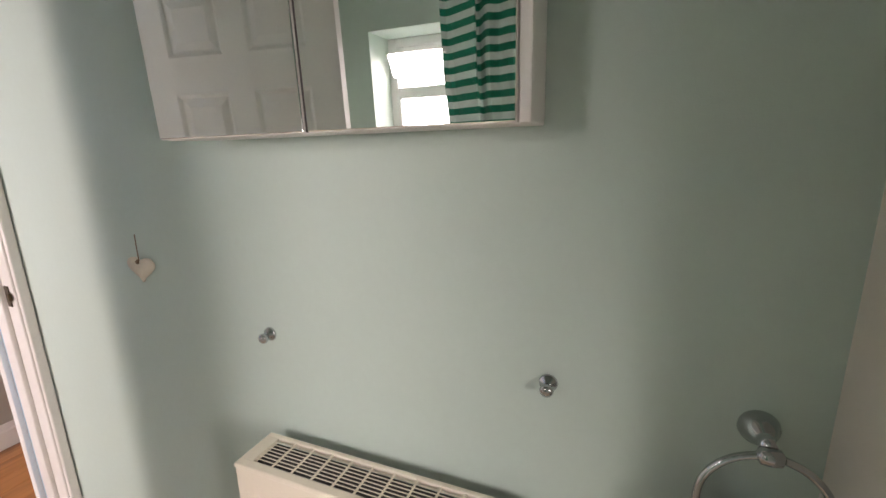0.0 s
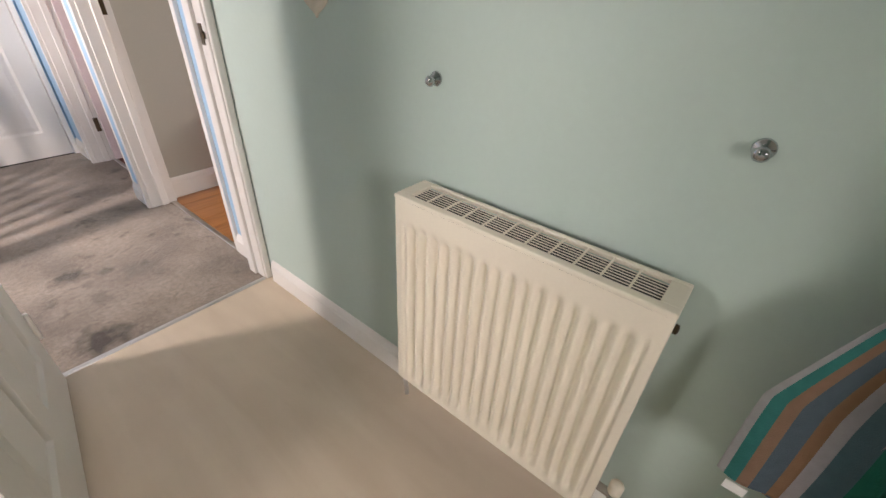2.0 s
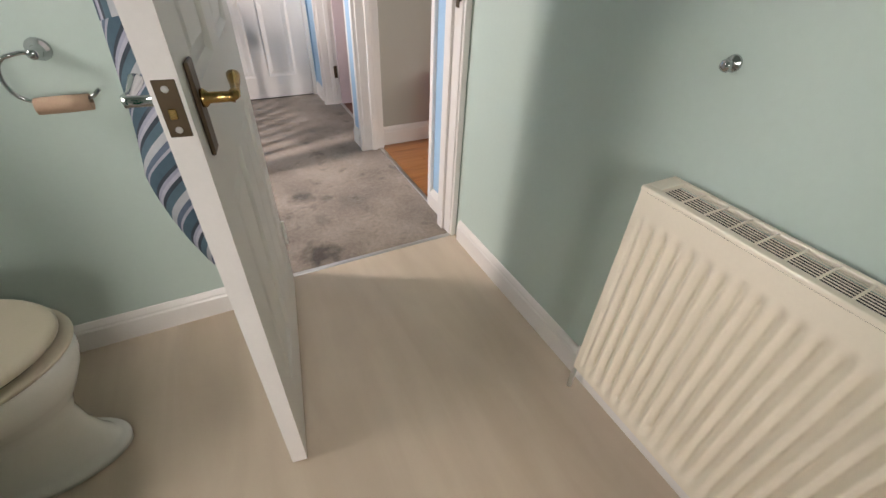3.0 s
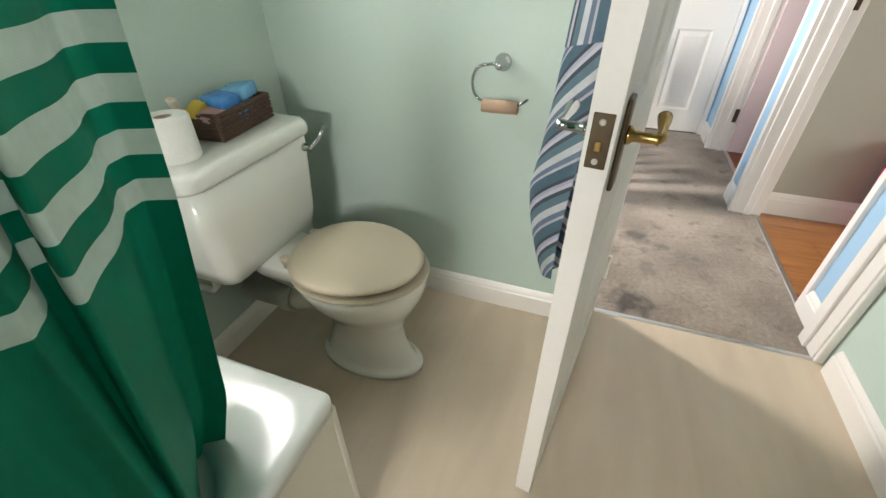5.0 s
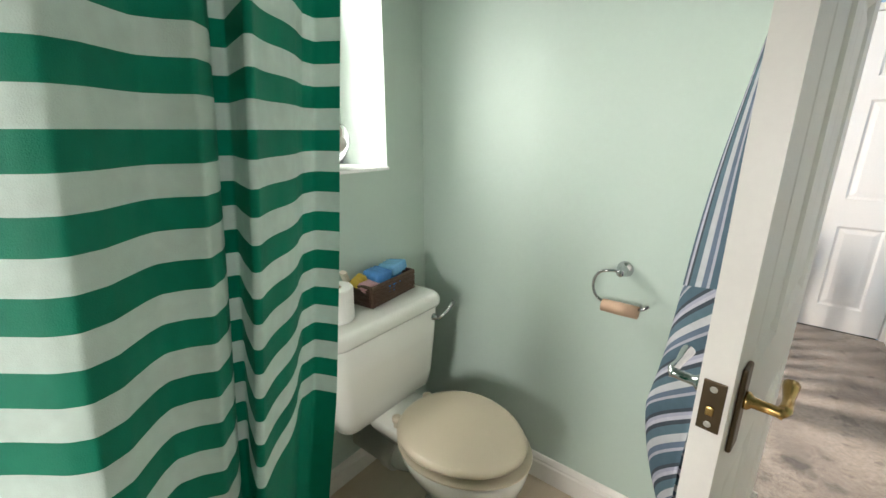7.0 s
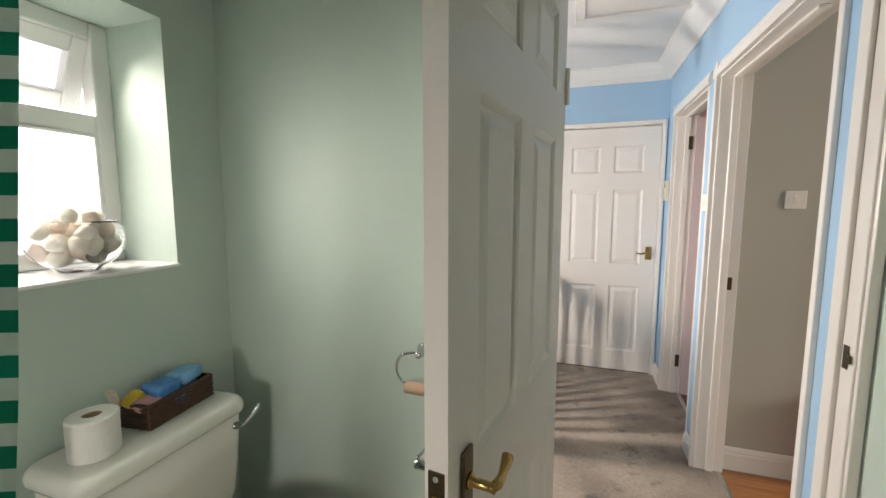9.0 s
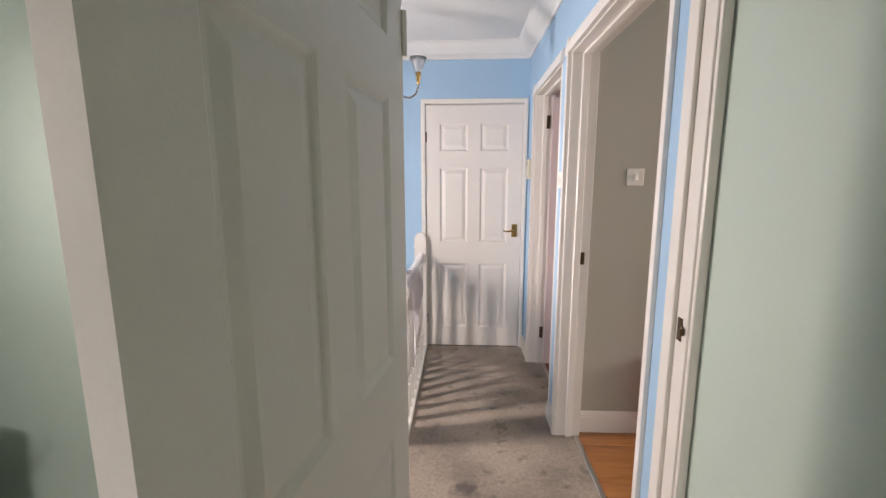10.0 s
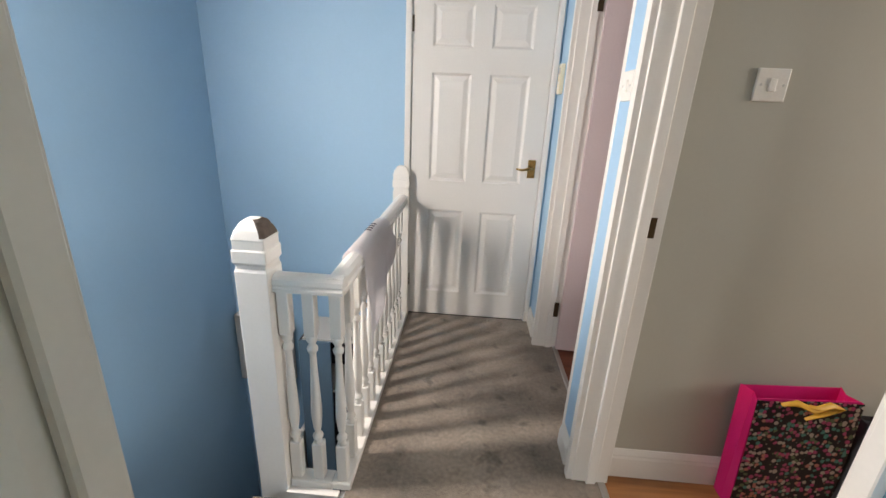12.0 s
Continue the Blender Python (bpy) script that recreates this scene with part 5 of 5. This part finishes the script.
# ---------------------------------------------------------------- hall things
def newel(name, m, label, z0, half=False):
    d = thing(name, m, label, "newel post")
    w = 0.050
    secs = [(z0, w), (0.83, w), (0.84, w * 0.93), (0.85, w * 0.93), (0.86, w * 1.04), (0.895, w * 1.04), (0.90, w * 0.97), (0.925, w * 0.97), (0.93, w * 1.0), (0.955, w * 0.86), (0.975, w * 0.62), (0.985, w * 0.35)]
    part("post", loft([rrect(0, 0, q, q * (0.5 if half else 1.0), z, min(0.012 if z > 0.93 else 0.004, q * 0.4), 4) for z, q in secs]), GLOSS, d)
    return d


n1 = newel("newel_post", pose(-1.182, 0.945, 0), "white painted stair newel post with a chipped cap", -0.75)
worn = loft([rrect(0, 0, q, q, z, 0.012, 6) for z, q in ((0.936, 0.0498), (0.948, 0.0468), (0.957, 0.0432), (0.967, 0.0366), (0.977, 0.0306), (0.984, 0.019))], cap=False)
bmesh.ops.delete(worn, geom=[fc for fc in worn.faces if fc.calc_center_median().x < 0.006 + 0.5 * max(0.0, 0.96 - fc.calc_center_median().z) or fc.calc_center_median().y > 0.028], context="FACES")
bmesh.ops.solidify(worn, geom=worn.faces[:], thickness=-0.0012)
part("bare_patch", worn, BARE, n1, "dark patch where the paint has worn off")
newel("half_newel_post", pose(-0.965, FY - 0.030, 0), "white painted half newel against the end wall", 0.0, True)

RAILP = [(-0.033, 0.0), (0.033, 0.0), (0.033, 0.012), (0.027, 0.018), (0.031, 0.026), (0.029, 0.040), (0.018, 0.050), (0.0, 0.054), (-0.018, 0.050), (-0.029, 0.040), (-0.031, 0.026), (-0.027, 0.018), (-0.033, 0.012)]
RT = 0.765
h1 = thing("handrail", pose(0, 0, RT), "white painted handrail along the landing", "handrail")
part("long_rail", sweep(RAILP, (-0.945, 0.925, 0), (-0.955, FY - 0.056, 0), (1, 0, 0)), GLOSS, h1)
part("short_rail", sweep(RAILP, (-1.13, 0.945, 0), (-0.915, 0.945, 0), (0, 1, 0)), GLOSS, h1)
b1 = thing("base_rail", pose(0, 0, 0), "white painted base rail under the balusters", "base rail")
part("long_rail", box((-0.98, 0.915, -0.001), (-0.912, FY - 0.003, 0.028), 0.005), GLOSS, b1)
part("short_rail", box((-1.13, 0.916, -0.012), (-0.980, 0.975, 0.0275), 0.005), GLOSS, b1)
part("string_board", box((-1.135, 0.888, -0.75), (-0.951, 0.914, 0.0)), GLOSS, b1, "white painted string board")


def baluster():
    d = thing("baluster", pose(-0.945, 0.945, 0.028), "white painted turned baluster", "baluster", "balusters of the landing rail")
    s, hgt = 0.019, RT - 0.028
    part("lower_block", box((-s, -s, 0.0), (s, s, 0.155), 0.003, 1), GLOSS, d)
    part("upper_block", box((-s, -s, hgt - 0.155), (s, s, hgt), 0.003, 1), GLOSS, d)
    prof = [(0.017, 0.153), (0.012, 0.163), (0.011, 0.168), (0.018, 0.178), (0.018, 0.186), (0.012, 0.195), (0.010, 0.203), (0.013, 0.215), (0.018, 0.26), (0.0185, 0.30), (0.016, 0.36), (0.0125, 0.44), (0.0105, 0.50), (0.0105, 0.515),
            (0.017, 0.525), (0.018, 0.535), (0.011, 0.545), (0.011, 0.551), (0.017, 0.562), (0.0175, 0.572), (0.016, hgt - 0.153)]
    part("turning", lathe(prof, n=14), GLOSS, d, smooth=True)
    return d


bal = baluster()
for i in range(1, 12):
    copy_thing(bal, pose(-0.945 - 0.001 * i, 0.945 + 0.109 * i, 0.028))
for x in (-1.03, -1.11):
    copy_thing(bal, pose(x, 0.945, 0.028))


def jumper():
    d = thing("jumper", pose(-0.95, 1.40, RT + 0.056), "white jersey top with a dark print draped over the handrail", "clothing")

    def f(u, v):
        s = (v - 0.42)
        y = (u - 0.5) * (0.46 + 0.05 * v) + 0.01 * math.sin(9 * v)
        fall = abs(s)
        side = 1 if s > 0 else -1
        r = 0.043
        arc = fall * 0.70
        if arc < 1.45 * r:
            a = arc / r
            x, z = side * r * math.sin(a), -0.036 + r * math.cos(a)
        else:
            grow = min(1.0, (arc - 1.45 * r) * 7)
            x = side * (r + 0.010 * grow * (1 + math.sin(u * 13 + 3 * s)))
            z = -0.036 + r * math.cos(1.45) - (arc - 1.45 * r) * (1.25 - 0.85 * u if side > 0 else 0.6)
        return (x, y, z)
    part("cloth", sheet(f, 50, 60, 0.004), KNIT, d, smooth=True)
    for k in range(4):
        y = 0.00 + k * 0.032
        part("print_bar", sheet(lambda u, v, y=y: (-0.0455 * math.sin(-0.1 + 0.8 * v), y + 0.016 * u + 0.03 * v, -0.036 + 0.0455 * math.cos(-0.1 + 0.8 * v)), 2, 6, 0.001), PRINT, d, "dark printed bar")


jumper()


def chandelier():
    d = thing("ceiling_light", pose(-1.10, 1.22, H), "brass and chrome ceiling light with frosted glass cups", "ceiling light")
    part("ceiling_rose", lathe([(0.055, 0), (0.055, -0.008), (0.03, -0.03), (0.012, -0.04)], n=28), BRASS, d, "brass ceiling rose", smooth=True)
    part("stem", lathe([(0.008, -0.03), (0.008, -0.44), (0.02, -0.46), (0.026, -0.49), (0.018, -0.52), (0.006, -0.54)], n=20), BRASS, d, smooth=True)
    for k in range(5):
        a = radians(8 + 72 * k)
        c, s = math.cos(a), math.sin(a)
        pts = [(0.015, -0.36), (0.045, -0.40), (0.075, -0.48), (0.105, -0.55), (0.145, -0.592), (0.19, -0.60), (0.222, -0.58), (0.236, -0.545), (0.238, -0.52)]
        arm = part("arm", tube([(r * c, r * s, z) for r, z in pts], 0.006, 10), CHROME, d, "curved chrome arm", smooth=True)
        m = pose(0.238 * c, 0.238 * s, -0.53)
        part("lamp_holder", lathe([(0.007, 0.0), (0.009, 0.01), (0.014, 0.045), (0.017, 0.062), (0.012, 0.066)], m, 18), BRASS, arm, "brass cone lamp holder", smooth=True)
        part("glass_cup", lathe([(0.014, 0.06), (0.02, 0.075), (0.032, 0.105), (0.046, 0.135), (0.0445, 0.136), (0.030, 0.107), (0.018, 0.077), (0.012, 0.064)], m, 24), FROST, arm, "frosted glass cup", smooth=True)
        part("wire", tube([(0.05 * c, 0.05 * s, -0.43), (0.12 * c - 0.02 * s, 0.12 * s + 0.02 * c, -0.56), (0.19 * c, 0.19 * s, -0.612)], 0.0015, 6), STEEL, arm)


chandelier()


def light_switch(name, m, label):
    d = thing(name, m, label, "light switch")
    part("plate", box((-0.043, -0.009, -0.043), (0.043, 0.0, 0.043), 0.003), PLASTIC, d)
    part("rocker", box((-0.010, -0.0135, -0.017), (0.010, -0.0085, 0.017), 0.002), PLASTIC, d)
    for x in (-0.030, 0.030):
        part("screw", lathe([(0.0035, 0), (0.0035, 0.0012), (0.001, 0.0015)], pose(x, -0.009, 0, 90, 0, 0), 10), STEEL, d)


light_switch("light_switch", pose(0.255, 1.105, 1.413), "square white light switch on the grey wall")
light_switch("hall_light_switch", pose(HX, 1.175, 1.40, 0, 0, -90), "square white light switch between the doorways")


def keypad():
    d = thing("alarm_keypad", pose(HX, 2.20, 1.49, 0, 0, -90), "slim ivory wall controller beside the end door", "controller")
    part("case", box((-0.035, -0.022, -0.075), (0.035, 0.0, 0.075), 0.005), IVORY, d)
    part("screen", box((-0.024, -0.0235, 0.025), (0.024, -0.0215, 0.055), 0.001), PALEBOX, d, "pale grey screen")
    for i in range(3):
        for j in range(2):
            part("button", box((-0.02 + i * 0.016, -0.024, -0.05 + j * 0.025), (-0.01 + i * 0.016, -0.0215, -0.038 + j * 0.025), 0.001), PLASTIC, d)


keypad()


def gift_bag():
    d = thing("gift_bag", pose(0.60, 1.035, 0.0, 0, -3, 0), "floral paper gift bag with pink sides and mustard ribbon", "gift bag")
    w, h, t = 0.162, 0.475, 0.044
    part("front", sheet(lambda u, v: (-w + 2 * w * u, -t - 0.006 * math.sin(3.1 * v) - 0.003 * math.sin(8 * u), h * v), 16, 16, 0.0012), FLORAL, d, "dark floral printed paper")
    part("back", box((-w, t - 0.0015, 0), (w, t, h * 0.99)), HOTPINK, d)
    for x in (-w, w):
        part("side", sheet(lambda u, v, x=x: (x - math.copysign(0.018, x) * (1 - abs(2 * u - 1)) * v, -t + 2 * t * u, h * v), 8, 8, 0.0012), HOTPINK, d, "folded hot pink side")
    part("bottom", box((-w, -t, 0.0), (w, t, 0.0015)), HOTPINK, d)
    part("lining", box((-w + 0.004, -t + 0.006, h * 0.7), (w - 0.004, -t + 0.008, h + 0.002)), HOTPINK, d)
    part("ribbon", tube([(-0.09, -t - 0.006, h - 0.01), (-0.05, -t - 0.016, h + 0.006), (0.0, -t - 0.02, h - 0.018), (0.05, -t - 0.018, h + 0.004), (0.10, -t - 0.008, h - 0.015), (0.03, -t - 0.022, h - 0.028), (-0.02, -t - 0.022, h - 0.05)], [0.006, 0.010, 0.011, 0.010, 0.007, 0.009, 0.005], 8, flat=0.35), RIBBON, d, "mustard yellow ribbon", smooth=True)
    part("ribbon", tube([(-0.06, -t - 0.008, h - 0.004), (0.01, -t - 0.02, h - 0.008), (0.07, -t - 0.012, h - 0.002)], 0.007, 8, flat=0.35), RIBBON, d, smooth=True)


gift_bag()
soft_pack("shoulder_bag", pose(0.86, 1.02, 0.20, 90, 0, 0), (0.10, 0.20, 0.05), BLACK, "dark navy fabric bag on the floor by the wall", "bag")


def loft_hatch():
    d = thing("loft_hatch", pose(-0.46, 0.95, H), "white painted loft hatch in the landing ceiling", "loft hatch", kind="structure")
    part("panel", box((-0.27, -0.30, -0.008), (0.27, 0.30, -0.001), 0.002), GLOSS, d)
    for lo, hi in (((-0.32, -0.35, -0.018), (0.32, -0.30, -0.0005)), ((-0.32, 0.30, -0.018), (0.32, 0.35, -0.0005)), ((-0.32, -0.30, -0.0175), (-0.27, 0.30, -0.0005)), ((0.27, -0.30, -0.0175), (0.32, 0.30, -0.0005))):
        part("frame", box(lo, hi, 0.005), GLOSS, d)


loft_hatch()

# stairs: three treads down to the turn, then the lower flight along the outer wall
for i in range(3):
    slab("stair_tread", (-1.24 - 0.28 * (i + 1), 0.05, -0.19 * (i + 1) - 0.19), (-1.24 - 0.28 * i, 0.86, -0.19 * (i + 1)), CARPET, "grey carpeted stair tread", "stair")
for i in range(8):
    slab("stair_flight_tread", (LX, 0.86 + 0.16 * i, -0.95 - 0.2 * i), (-1.60, 0.86 + 0.16 * (i + 1), -0.76 - 0.2 * i), CARPET, "grey carpeted stair tread", "stair")
slab("wall_stair_string", (-1.598, 0.92, -2.7), (-1.57, FY, -0.80), GLOSS, "white painted stair string and panelling", "trim")


def storage_unit():
    d = thing("storage_unit", pose(-1.33, FY - 0.16, -2.7), "tall dark storage unit with a dusty blue door beside the stairs", "cupboard")
    h, w, t = 2.62, 0.22, 0.15
    for x in (-w, w - 0.018):
        part("side_panel", box((x, -t, 0), (x + 0.018, t, h), 0.002), BLACK, d)
    part("back_panel", box((-w + 0.018, t - 0.012, 0), (w - 0.018, t, h)), BLACK, d)
    for k in range(8):
        part("shelf", box((-w + 0.018, -t + 0.004, 0.02 + k * 0.37), (w - 0.018, t - 0.012, 0.038 + k * 0.37), 0.001), PALEBOX if k > 5 else BLACK, d)
    part("door", box((-w, -t - 0.018, 0.02), (-0.02, -t - 0.001, h), 0.003), DUSKBLUE, d, "dusty blue cupboard door")


storage_unit()
box1 = thing("wall_box", pose(-1.92, FY, -0.34), "pale grey box fixed low on the stairwell wall", "fuse box")
part("case", box((-0.19, -0.07, -0.26), (0.20, 0.0, 0.26), 0.012), PALEBOX, box1)
part("cover", box((-0.15, -0.078, -0.20), (0.16, -0.069, 0.20), 0.006), PALEBOX, box1)

# ---------------------------------------------------------------- laminate planks of the grey room
room_floor = slab("floor_grey_room", (0.0, -2.1, -0.06), (3.2, 1.2, -0.012), OAK, "oak-effect laminate plank floor of the grey room", "floor")
PLANKS = {}
for row in range(12):
    y1 = 1.10 - 0.125 * row
    x = 0.012 - (0.45 * row) % 1.1
    while x < 2.4:
        a, b = max(x, 0.012), min(x + 1.1, 2.6)
        if b - a > 0.02:
            key = round(b - a, 3)
            if key not in PLANKS:
                bm = box((0, 0, -0.012), (b - a - 0.0012, 0.1238, 0.0), 0.0012, 1)
                me = bpy.data.meshes.new("plank")
                bm.to_mesh(me)
                bm.free()
                me.materials.append(OAK)
                PLANKS[key] = me
            pk = new("plank", PLANKS[key])
            pk.parent = room_floor
            pk.location = (a, y1 - 0.125, 0.0)
        x += 1.1
